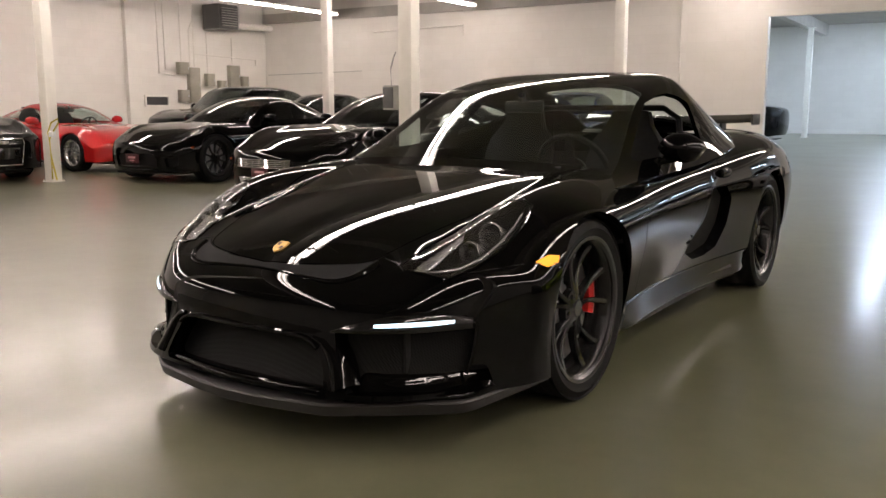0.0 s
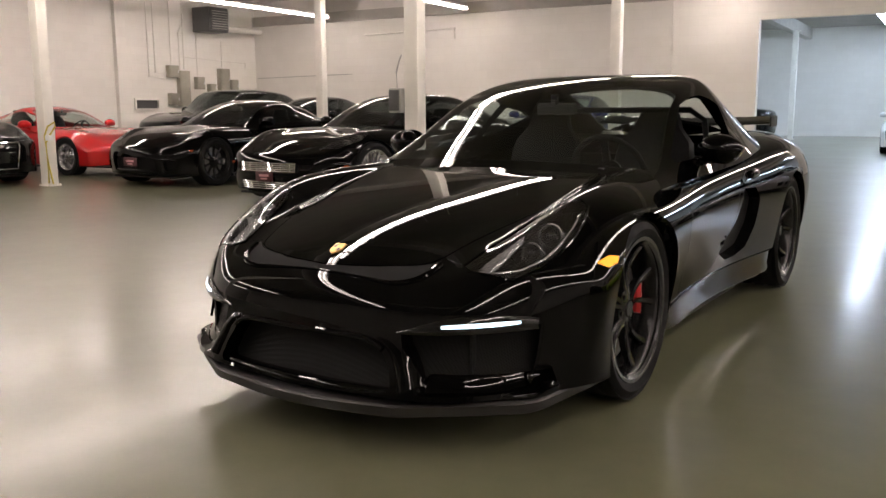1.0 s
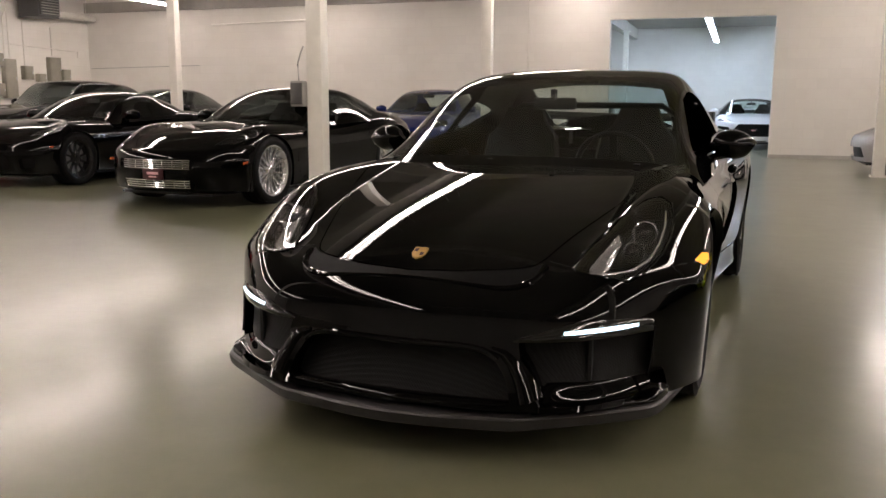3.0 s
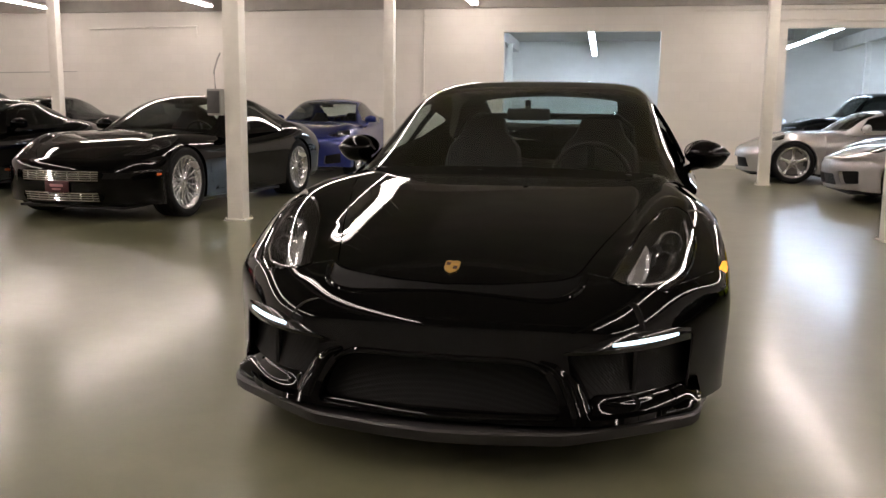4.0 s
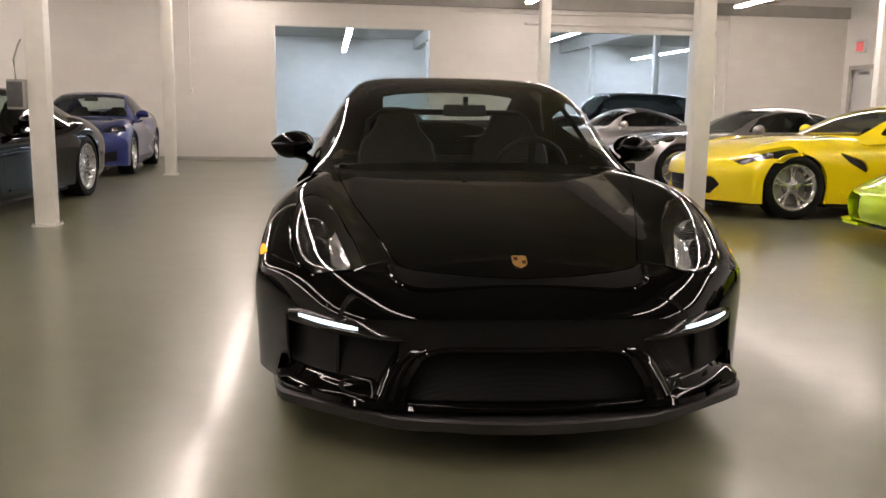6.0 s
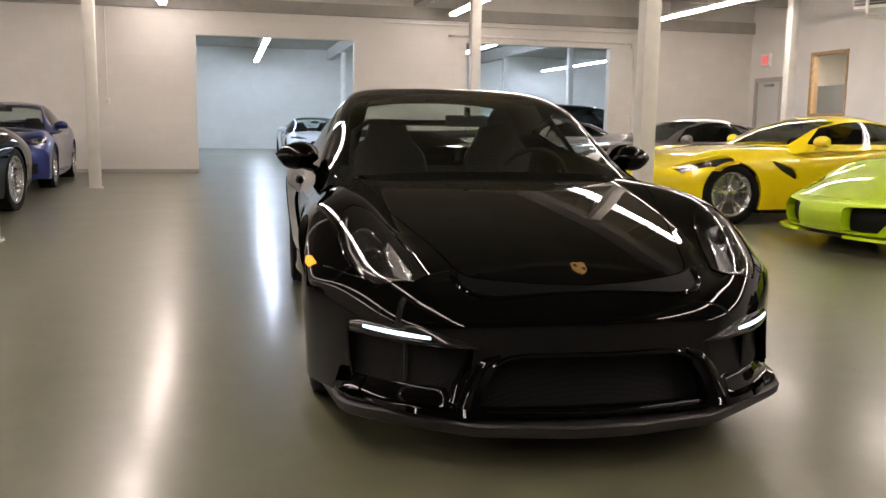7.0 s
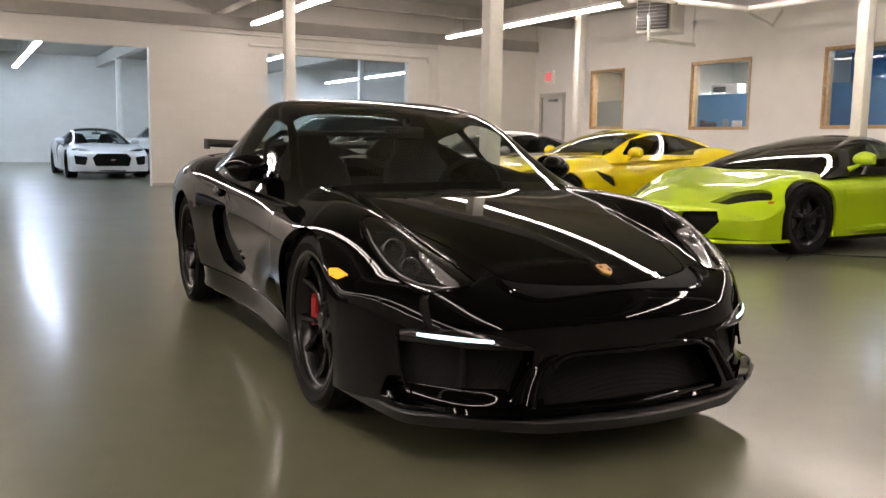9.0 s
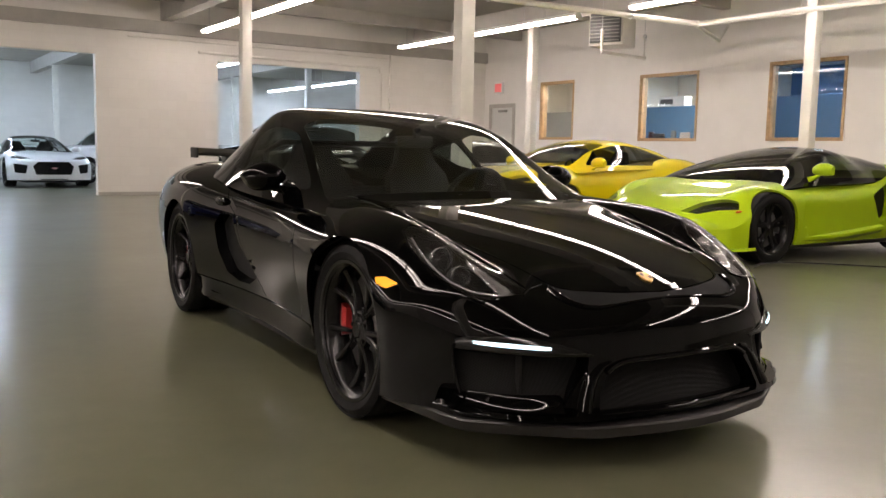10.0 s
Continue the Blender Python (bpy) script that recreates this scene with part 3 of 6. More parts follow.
def add_cabin(car, c):
    """Roof and pillars with the panes cut out of them, and the interior."""
    bm = smoothed(cabin_cage(c["cabin"]), c.get("cabin_level", 3))
    ws, side_pane, quarter, rear = c["windscreen"], c.get("side_pane"), c.get("quarter"), c.get("rear_pane")
    panes = []
    g = take(bm, cut(bm, ws))
    panes.append(("windscreen", g, c.get("glass_f", "glass")))
    if rear:
        panes.append(("rear_window", take(bm, cut(bm, rear)), c.get("glass_r", "glass")))
    for name, poly in (("side_window", side_pane), ("quarter_window", quarter)):
        if not poly:
            continue
        for s in (1, -1):
            fn = (lambda poly, s: lambda x, y, z: np.where(x * s > 0.25, poly(y, z), 1.0))(poly, s)
            got = cut(bm, fn)
            if got:
                panes.append((name, take(bm, got), c.get("glass_s", "tint")))
    roof_cut = c.get("roof_split")
    if roof_cut:
        top = take(bm, cut(bm, roof_cut))
        flange(top, 0.012)
        part("roof_panel", top, c.get("roof_paint", c["paint"]), car, c.get("roof_label", ""))
    flange(bm, 0.022)
    part("roof_frame", bm, c.get("pillar_paint", c["paint"]), car)
    for name, g, mt in panes:
        if name == "side_window" and c.get("window_down") and next(iter(g.verts)).co.x * c["window_down"] > 0:
            g.free()
            continue
        flange(g, 0.004)
        o = part(name, g, mt, car)
        o.visible_shadow = False
    # interior
    y0, y1, zb, hx = c["cockpit"]
    bm = bmesh.new()
    bm_w = bmesh.ops.create_grid(bm, x_segments=2, y_segments=2, size=0.5, matrix=Matrix.Translation((0, (y0 + y1) / 2, 0.24)) @ Matrix.Diagonal((2 * hx, y1 - y0, 1, 1)))
    add_box(bm, -hx, hx, y1 - 0.02, y1 + 0.02, 0.24, zb)
    part("cabin_floor", bm, "carpet", car)
    bm = bmesh.new()
    secs = []
    for k in range(9):
        x = -hx + 2 * hx * k / 8
        d = 0.06 * (x / hx) ** 2
        secs.append([(x, y0 - 0.10 + d, zb - 0.03), (x, y0 + 0.06 + d, zb + 0.005), (x, y0 + 0.22 + d, zb - 0.005), (x, y0 + 0.30 + d, zb - 0.06), (x, y0 + 0.24 + d, zb - 0.30), (x, y0 - 0.10 + d, zb - 0.32)])
    add_loft(bm, secs)
    part("dashboard", bm, "leather", car)
    ysx = c.get("seat_y", y0 + 0.85)
    for s in (1, -1):
        part("seat", seat_bm(s * hx * 0.5, ysx, c.get("seat_z", 0.42)), "leather", car)
    bm = bmesh.new()
    wheel_at = Matrix.Translation((hx * 0.5, y0 + 0.42, zb - 0.02)) @ Euler((radians(-68), 0, 0)).to_matrix().to_4x4()
    add_lathe(bm, [(0.185 + 0.014 * math.cos(a), 0.014 * math.sin(a)) for a in (2 * math.pi * q / 8 for q in range(8))], 36, wheel_at, "z", True)
    add_lathe(bm, [(0.001, 0.03), (0.06, 0.028), (0.075, 0.0), (0.001, -0.02)], 16, wheel_at, "z")
    for a in (0, 180, 270):
        add_box(bm, 0.06, 0.18, -0.018, 0.018, -0.008, 0.008, m=wheel_at @ pose(0, 0, 0, 0, 0, a))
    part("steering_wheel", bm, "leather", car)
    if c.get("rear_view", True):
        ry, rz = c["rear_view_at"]
        bm = bmesh.new()
        add_box(bm, -0.11, 0.11, ry, ry + 0.03, rz - 0.03, rz + 0.03, 0.012)
        add_box(bm, -0.012, 0.012, ry - 0.03, ry + 0.01, rz + 0.02, rz + 0.07)
        part("rear_view_mirror", bm, "trim", car)


def build_car(name, c, at, label, group="cars parked in the hall"):
    """A whole car at a pose. Returns its root and the ray tree of its shell."""
    from mathutils.bvhtree import BVHTree
    car = thing(name, at, label, "car", group)
    bm = smoothed(body_cage(c), c.get("level", 3))
    tree = BVHTree.FromBMesh(bm)
    wb = c["wb"]
    # openings for the wheels
    for y, (r, w, rr), grow in ((0.0, c["wheel_f"], c.get("arch_f", 0.025)), (wb, c["wheel_r"], c.get("arch_r", 0.02))):
        f = (lambda y0, r0, R: lambda x, yy, z: np.where(np.abs(x) > 0.45, np.hypot(yy - y0, (z - r0) * np.where(z < r0, 0.6, 1.0)) - R, 1.0))(y, r, r + grow)
        bmesh.ops.delete(bm, geom=cut(bm, f), context="FACES")
    # the cockpit
    y0, y1, zb, hx = c["cockpit"]
    ck = poly_sdf([(-hx, y0), (hx, y0), (hx, y1), (-hx, y1)], 0.02)
    bmesh.ops.delete(bm, geom=cut(bm, lambda x, y, z: np.where(z > 0.45, ck(x, y), 1.0)), context="FACES")
    pieces = []
    # recesses pressed into the shell: (name, f, shift, material, taken as its own part)
    for nm, f, shift, mt, cover in c.get("recess", ()):
        faces = cut(bm, f)
        if faces:
            if cover:
                lid, made = bmesh.new(), {}
                for q in faces:
                    lid.faces.new([made.setdefault(v, None) or made.update({v: lid.verts.new(v.co)}) or made[v] for v in q.verts])
                lid.normal_update()
                pieces.append((cover + "*", flange(lid, 0.006), "lens"))
            pressed = sink(bm, faces, shift)
            pieces.append((nm, take(bm, pressed), mt))
    for nm, f, mt in c.get("inlay", ()):
        faces = cut(bm, f)
        if faces:
            g = take(bm, faces)
            pieces.append((nm, g, mt))
    for nm, f in c.get("panels", ()):
        faces = groove(bm, f)
        if faces:
            if nm == "door":
                for s in (1, -1):
                    pieces.append((nm, take(bm, [q for q in faces if q.is_valid and q.calc_center_median().x * s > 0]), c["paint"]))
            else:
                pieces.append((nm, take(bm, faces), c["paint"]))
    flange(bm, 0.03, lambda e: min(v.co.z for v in e.verts) < 0.75)
    part("body_shell", bm, c["paint"], car, c.get("body_label", ""))
    for nm, g, mt in pieces:
        if nm.endswith("*"):          # one part on each side
            for s in (1, -1):
                h = g.copy()
                bmesh.ops.delete(h, geom=[q for q in h.faces if q.calc_center_median().x * s < 0], context="FACES")
                if len(h.faces):
                    o = part(nm[:-1], h, mt, car)
                    o.visible_shadow = mt != "lens"
                else:
                    h.free()
            g.free()
        else:
            part(nm, g, mt, car)
    # wheel wells and underside
    for y, (r, w, rr) in ((0.0, c["wheel_f"]), (wb, c["wheel_r"])):
        for s in (1, -1):
            b2 = bmesh.new()
            prev = None
            xa, xb_ = s * (c["track"] - w - 0.06), s * (c["track"] - 0.035)
            for k in range(25):
                a = radians(-12 + 204 * k / 24)
                R = r + 0.012
                p = [b2.verts.new((x, y + R * math.cos(a), r + R * math.sin(a))) for x in (xa, xb_)]
                if prev:
                    b2.faces.new((prev[0], prev[1], p[1], p[0]))
                prev = p
            rows = [v for v in b2.verts if abs(v.co.x - xa) < 1e-6]
            b2.faces.new(rows)
            part("wheel_liner", b2, "carpet", car)
    b2 = bmesh.new()
    hw = c["track"] - 0.10
    add_box(b2, -hw + 0.22, hw - 0.22, c["ys"][0] + 0.15, c["ys"][-1] - 0.2, 0.125, 0.15)
    add_box(b2, -hw, hw, 0.42, wb - 0.42, 0.12, 0.15)
    part("underbody", b2, "trim", car)
    add_cabin(car, c)
    add_wheels(car, c)
    if c.get("mirror"):
        for s in c.get("mirror_sides", (1, -1)):
            mir = part("door_mirror", mirror_bm(c, s), c.get("mirror_paint", c["paint"]), car)
            mx, my, mz = c["mirror"]
            b2 = bmesh.new()
            if c.get("mirror_stalk"):
                bx, by, bz = c["mirror_stalk"]
                for dx, dy in ((-0.150, 0.0), (-0.085, 0.01)):
                    add_tube(b2, [(s * (mx + dx), my + dy, mz - 0.030), (s * (mx + dx - 0.012), my + dy - 0.012, mz - 0.052), (s * (bx + 0.012), by + 0.012, bz + 0.016), (s * bx, by, bz)], [0.013, 0.012, 0.018, 0.026], 10)
            else:
                add_tube(b2, [(s * (mx - 0.13), my, mz - 0.035), (s * (mx - 0.18), my - 0.03, mz - 0.075), (s * (mx - 0.235), my - 0.05, mz - 0.10)], [0.018, 0.022, 0.03], 10)
            part("mirror_arm", b2, c.get("arm_paint", c["paint"]), mir)
            b2 = bmesh.new()
            add_lathe(b2, [(0.001, 0), (0.075, 0), (0.08, -0.006)], 20, Matrix.Translation((s * (mx - 0.11), my + 0.045, mz + 0.008)) @ Matrix.Diagonal((1.1, 1, 0.72, 1)), "y")
            part("mirror_glass", b2, "chrome", mir)
    return car, tree


def on_side(fn):
    """A side view (y, z) shape on both flanks."""
    return lambda x, y, z: np.where(np.abs(x) > 0.5, fn(y, z), 1.0)


def on_front(fn, y_most=-0.3):
    """A front view (|x|, z) shape on the nose."""
    return lambda x, y, z: np.where(y < y_most, fn(np.abs(x), z), 1.0)


def on_top(fn, z_least=0.4):
    return lambda x, y, z: np.where(z > z_least, fn(np.abs(x), y), 1.0)


# ---- the black sports coupe in the middle ----
GT = dict(
    paint="black", glass_s="glass", glass_f="glass", wb=2.484, level=4, cabin_level=4,
    ys=(-0.90, -0.80, -0.64, -0.45, -0.24, 0.0, 0.24, 0.48, 0.80, 1.15, 1.50, 1.84, 2.14, 2.48, 2.82, 3.10, 3.32, 3.43),
    dn=0.44, dr=0.22, pn=3.1, reach_f=0.20, xf=(0.0, 0.46, 0.605, 0.765, 0.955),
    W=curve((-0.95, 0.80), (-0.70, 0.845), (-0.40, 0.895), (0.0, 0.912), (0.35, 0.895), (0.8, 0.865), (1.3, 0.862), (1.75, 0.88), (2.2, 0.908), (2.5, 0.915), (2.9, 0.90), (3.3, 0.83), (3.5, 0.78)),
    zC=curve((-0.95, 0.49), (-0.86, 0.555), (-0.74, 0.622), (-0.5, 0.705), (-0.2, 0.766), (0.1, 0.81), (0.45, 0.848), (0.8, 0.86), (2.0, 0.90), (2.6, 0.95), (3.1, 0.93), (3.35, 0.87), (3.5, 0.82)),
    zH=curve((-0.95, 0.475), (-0.8, 0.556), (-0.6, 0.632), (-0.3, 0.717), (0.0, 0.776), (0.45, 0.839), (0.8, 0.86), (2.0, 0.90), (2.6, 0.95), (3.1, 0.93), (3.35, 0.87), (3.5, 0.82)),
    zV=curve((-0.9, 0.50), (-0.7, 0.577), (-0.45, 0.660), (-0.2, 0.722), (0.05, 0.774), (0.3, 0.820), (0.55, 0.843), (0.8, 0.86), (2.0, 0.91), (2.6, 0.955), (3.1, 0.93), (3.35, 0.86), (3.5, 0.80)),
    zF=curve((-0.8, 0.51), (-0.6, 0.645), (-0.4, 0.758), (-0.2, 0.824), (0.0, 0.843), (0.2, 0.847), (0.45, 0.846), (0.8, 0.855), (1.4, 0.875), (2.0, 0.915), (2.45, 0.945), (2.8, 0.94), (3.1, 0.905), (3.5, 0.78)),
    zS=curve((-0.6, 0.505), (-0.4, 0.60), (-0.2, 0.69), (0.0, 0.728), (0.25, 0.73), (0.6, 0.745), (1.2, 0.79), (1.8, 0.82), (2.3, 0.86), (2.7, 0.86), (3.1, 0.80), (3.5, 0.68)),
    zW=curve((-0.6, 0.44), (-0.3, 0.55), (0.0, 0.61), (0.5, 0.60), (1.2, 0.62), (2.0, 0.66), (2.6, 0.68), (3.5, 0.55)),
    zM=curve((-0.6, 0.36), (0.0, 0.42), (1.2, 0.42), (2.5, 0.45), (3.5, 0.42)),
    zL=curve((-0.6, 0.28), (0.0, 0.28), (1.2, 0.27), (2.5, 0.30), (3.5, 0.32)),
    zB=curve((-0.6, 0.185), (0.0, 0.17), (0.5, 0.15), (2.0, 0.15), (3.5, 0.24)),
    tuck=curve((-0.6, 0.005), (0.0, 0.01), (0.4, 0.030), (1.2, 0.045), (1.8, 0.030), (2.4, 0.01), (3.5, 0.03)),
    under=curve((-0.6, 0.01), (0.0, 0.03), (0.5, 0.095), (2.0, 0.095), (3.5, 0.08)), low=1.95,
    f_off=(-0.045, -0.052, -0.070, -0.112), f_z=(0.455, 0.37, 0.275, 0.185),
    r_off=(0.04, 0.05, 0.03, -0.02), r_z=(0.72, 0.55, 0.40, 0.25),
    wheel_f=(0.340, 0.245, 0.276), wheel_r=(0.343, 0.295, 0.276), track=0.855, track_r=0.878, arch_f=0.030, arch_r=0.026,
    spokes=5, pair=33, thick=0.024, rim="rim_black", caliper="caliper", dish=0.72, turn=12,
    cockpit=(0.50, 2.25, 0.80, 0.66), seat_y=1.22, seat_z=0.40, rear_view_at=(1.00, 1.09),
    cabin=((0.25, 0.804, 0.626, 0.794, 0.80, 0.76, 0.03), (0.42, 0.884, 0.621, 0.855, 0.81, 0.78, 0.03), (0.74, 1.052, 0.606, 1.006, 0.82, 0.79, 0.02), (1.035, 1.180, 0.590, 1.170, 0.825, 0.80, 0.01),
           (1.337, 1.252, 0.565, 1.240, 0.825, 0.81, 0.0), (1.61, 1.287, 0.555, 1.267, 0.825, 0.83, 0.0), (1.777, 1.272, 0.540, 1.240, 0.815, 0.85, -0.02), (2.127, 1.202, 0.500, 1.160, 0.785, 0.87, -0.05),
           (2.527, 1.073, 0.440, 1.020, 0.72, 0.86, -0.08), (2.877, 0.959, 0.405, 0.900, 0.62, 0.80, -0.10)),
    mirror=(0.965, 0.90, 0.912), mirror_stalk=(0.775, 0.835, 0.832), mirror_paint="black", window_down=1, valley=curve((-0.9, 0.0), (-0.7, 0.0), (-0.5, 0.5), (-0.3, 0.75), (0.35, 0.75), (0.6, 0.4), (0.8, 0.0), (4.0, 0.0)),
)
def screen_base(x):
    """Where the windscreen meets the cowl."""
    return 0.375 + 0.04 * (x / 0.68) ** 2


ws_edge = curve((0.2, 0.77), (0.55, 0.712), (0.775, 0.655), (1.0, 0.604), (1.25, 0.57))
GT["windscreen"] = lambda x, y, z: np.maximum(np.maximum(np.abs(x) - ws_edge(y), (screen_base(x) - y) * 0.6), (y - (1.20 - 0.07 * (x / 0.54) ** 2)) * 0.9)
GT["side_pane"] = poly_sdf([(0.68, 0.866), (0.87, 0.976), (1.0, 1.056), (1.09, 1.104), (1.24, 1.134), (1.38, 1.146), (1.49, 1.132), (1.57, 1.105), (1.47, 0.93), (1.10, 0.885)], 0.010)
GT["quarter"] = poly_sdf([(1.64, 1.100), (1.80, 1.075), (1.93, 1.040), (1.76, 0.965), (1.58, 0.935), (1.53, 0.94)], 0.010)
GT["rear_pane"] = lambda x, y, z: np.maximum(np.abs(x) - 0.41, np.maximum(2.00 - y, y - 2.68))
hood_edge = poly_sdf([(-0.2, -0.822), (0.0, -0.822), (0.15, -0.806), (0.28, -0.772), (0.350, -0.744), (0.388, -0.716), (0.410, -0.672), (0.447, -0.54), (0.505, -0.34), (0.576, -0.056), (0.64, 0.26), (0.645, 0.36), (0.45, 0.345), (0.2, 0.33), (-0.2, 0.33)], 0.0)
LAMP_LINE = [(0.512, -0.690), (0.545, -0.714), (0.602, -0.705), (0.662, -0.668), (0.712, -0.600), (0.740, -0.513), (0.752, -0.414), (0.750, -0.335), (0.731, -0.272), (0.695, -0.250), (0.650, -0.285), (0.595, -0.390), (0.542, -0.570)]
lamp_out = poly_sdf(LAMP_LINE, 0.012)
mid_intake = poly_sdf([(-0.2, 0.35), (0.205, 0.35), (0.275, 0.340), (0.320, 0.312), (0.352, 0.262), (0.366, 0.215), (0.36, 0.207), (-0.2, 0.207)], 0.012)
side_intake = poly_sdf([(0.402, 0.386), (0.55, 0.412), (0.728, 0.425), (0.742, 0.410), (0.733, 0.268), (0.770, 0.262), (0.782, 0.215), (0.470, 0.212), (0.440, 0.272), (0.412, 0.325)], 0.012)
door_line = poly_sdf([(0.62, 0.84), (0.53, 0.60), (0.52, 0.34), (0.56, 0.295), (1.08, 0.305), (1.13, 0.36), (1.30, 0.53), (1.39, 0.70), (1.55, 0.76), (1.66, 0.84)], 0.015)
intake_side = poly_sdf([(1.455, 0.672), (1.64, 0.668), (1.715, 0.61), (1.695, 0.47), (1.62, 0.368), (1.47, 0.340), (1.33, 0.342), (1.20, 0.388), (1.235, 0.43), (1.36, 0.525)], 0.012)
GT["recess"] = (
    ("lower_grille", on_front(mid_intake, -0.6), Vector((0, 0.075, 0)), "mesh", 0),
    ("bumper_vent*", on_front(side_intake, -0.35), Vector((0, 0.062, 0)), "mesh", 0),
    ("headlight_bucket*", on_top(lamp_out, 0.45), Vector((0, 0.050, -0.060)), "piano", "headlight_lens"),
    ("side_intake*", on_side(intake_side), 0.06, "trim", 0),
)
marker = poly_sdf([(-0.418, 0.584), (-0.35, 0.600), (-0.303, 0.593), (-0.325, 0.572), (-0.38, 0.566)], 0.001)
GT["inlay"] = (("side_marker*", lambda x, y, z: np.where(np.abs(x) > 0.7, marker(y, z), 1.0), "amber"),)
GT["panels"] = (("hood", on_top(hood_edge, 0.5)), ("door", on_side(door_line)))


def dash_bars(car, name, x, y, z, w, h, mt, parent=None):
    """A plain plate with pale bars, upright, facing -y."""
    pl = part(name, box_bm(x - w / 2, x + w / 2, y - 0.006, y + 0.006, z - h / 2, z + h / 2, 0.004), mt, parent or car)
    bm = bmesh.new()
    add_box(bm, x - w * 0.28, x + w * 0.28, y - 0.009, y - 0.0062, z - h * 0.02, z + h * 0.22)
    add_box(bm, x - w * 0.18, x + w * 0.18, y - 0.009, y - 0.0062, z - h * 0.30, z - h * 0.16)
    part("plate_mark", bm, "plate_bar", pl)
    return pl


def finish_main(car, tree):
    def front_y(x, z):
        hit = tree.ray_cast(Vector((x, -3, z)), Vector((0, 1, 0)))
        return hit[0].y if hit[0] else -0.8

    def top_z(x, y):
        hit = tree.ray_cast(Vector((x, y, 3)), Vector((0, 0, -1)))
        return hit[0].z if hit[0] else 0.6

    def side_x(y, z):
        hit = tree.ray_cast(Vector((3, y, z)), Vector((-1, 0, 0)))
        return hit[0].x if hit[0] else 0.88

    # splitter round the chin
    edge_y = lambda x: float(np.interp(x, (0.0, 0.14, 0.38, 0.42, 0.72, 0.765, 0.788, 0.810, 0.83), (-1.024, -1.014, -0.970, -0.952, -0.765, -0.730, -0.680, -0.54, -0.40)))
    half = (0.0, 0.07, 0.14, 0.26, 0.38, 0.40, 0.42, 0.52, 0.62, 0.72, 0.745, 0.765, 0.778, 0.788, 0.799, 0.810, 0.83)
    pts = [Vector((x, edge_y(abs(x)), 0)) for x in [-h for h in reversed(half[1:])] + list(half)]
    pts = [Vector((-0.842, -0.30, 0)), *pts, Vector((0.842, -0.30, 0))]
    secs = []
    for i, p in enumerate(pts):
        d = (pts[min(i + 1, len(pts) - 1)] - pts[max(i - 1, 0)]).normalized()
        inn = Vector((-d.y, d.x, 0))
        z0 = 0.122 + 0.022 * (abs(p.x) / 0.83) ** 3
        secs.append([tuple(p + inn * a + Vector((0, 0, z0 + b))) for a, b in ((0.16, 0.0), (0.012, -0.004), (0.0, 0.003), (-0.006, 0.034), (0.000, 0.041), (0.03, 0.048), (0.16, 0.056))])
    part("front_splitter", add_loft(bmesh.new(), secs), "splitter", car, "matt black plastic front splitter")
    # gloss shelves over the splitter, one each side, and the struts beside the grille
    for s in (1, -1):
        secs = []
        for k in range(27):
            u = k / 26
            x = 0.440 + 0.362 * u
            back = min(1.0, (1 - u) / 0.06) ** 0.6
            yb = front_y(x, 0.25) + 0.008 + 0.052 * back
            zb = 0.252 - 0.004 * u - 0.038 * max(0.0, 1 - u / 0.09) ** 1.5 - 0.02 * (1 - back)
            ye, ze = edge_y(x) + 0.010, 0.178 + 0.010 * u ** 3
            line = [(yb + 0.03, zb + 0.010), (yb + 0.006, zb + 0.003), (yb - 0.004, zb - 0.003), (yb - 0.010, zb - 0.010)]
            line += [(yb - 0.010 + (ye - yb + 0.016) * q, zb - 0.010 + (ze + 0.014 - zb + 0.010) * q - 0.006 * math.sin(math.pi * q)) for q in (0.2, 0.4, 0.6, 0.8)]
            line += [(ye + 0.006, ze + 0.014), (ye + 0.001, ze + 0.008), (ye, ze), (ye + 0.004, ze - 0.008), (ye + 0.05, ze - 0.012), (yb + 0.06, 0.170)]
            secs.append([(s * x, y, z) for y, z in line])
        part("bumper_shelf", add_loft(bmesh.new(), secs), "black", car)
        # slanted strut between the grilles: a ridge with two flanks
        way = [(0.312, 0.364, 0.014, 0.000), (0.350, 0.350, 0.024, 0.002), (0.380, 0.320, 0.029, 0.004), (0.400, 0.286, 0.032, 0.006), (0.418, 0.250, 0.034, 0.008), (0.432, 0.214, 0.036, 0.010), (0.442, 0.178, 0.038, 0.012)]
        secs = []
        for k, (x, z, wide, lift) in enumerate(way):
            a, b = way[max(k - 1, 0)], way[min(k + 1, len(way) - 1)]
            d = Vector((b[0] - a[0], b[1] - a[1])).normalized()
            out = Vector((-d.y, d.x))
            y = front_y(x, z)
            secs.append([(s * (x + out.x * wide * q), y + h, z + out.y * wide * q) for q, h in ((-1.0, 0.07), (-1.0, 0.012), (-0.8, 0.0 - lift), (-0.35, -0.008 - lift), (0.0, -0.007 - lift), (0.5, 0.006 - lift), (1.0, 0.024), (1.0, 0.07))])
        part("bumper_strut", add_loft(bmesh.new(), secs), "black", car, smooth=50)
        # running lamp and its housing
        house, led = [], []
        top_line = curve((0.376, 0.390), (0.42, 0.404), (0.47, 0.421), (0.53, 0.438), (0.58, 0.446), (0.66, 0.445), (0.72, 0.439), (0.752, 0.430))
        low_line = curve((0.376, 0.384), (0.47, 0.387), (0.63, 0.392), (0.752, 0.396))
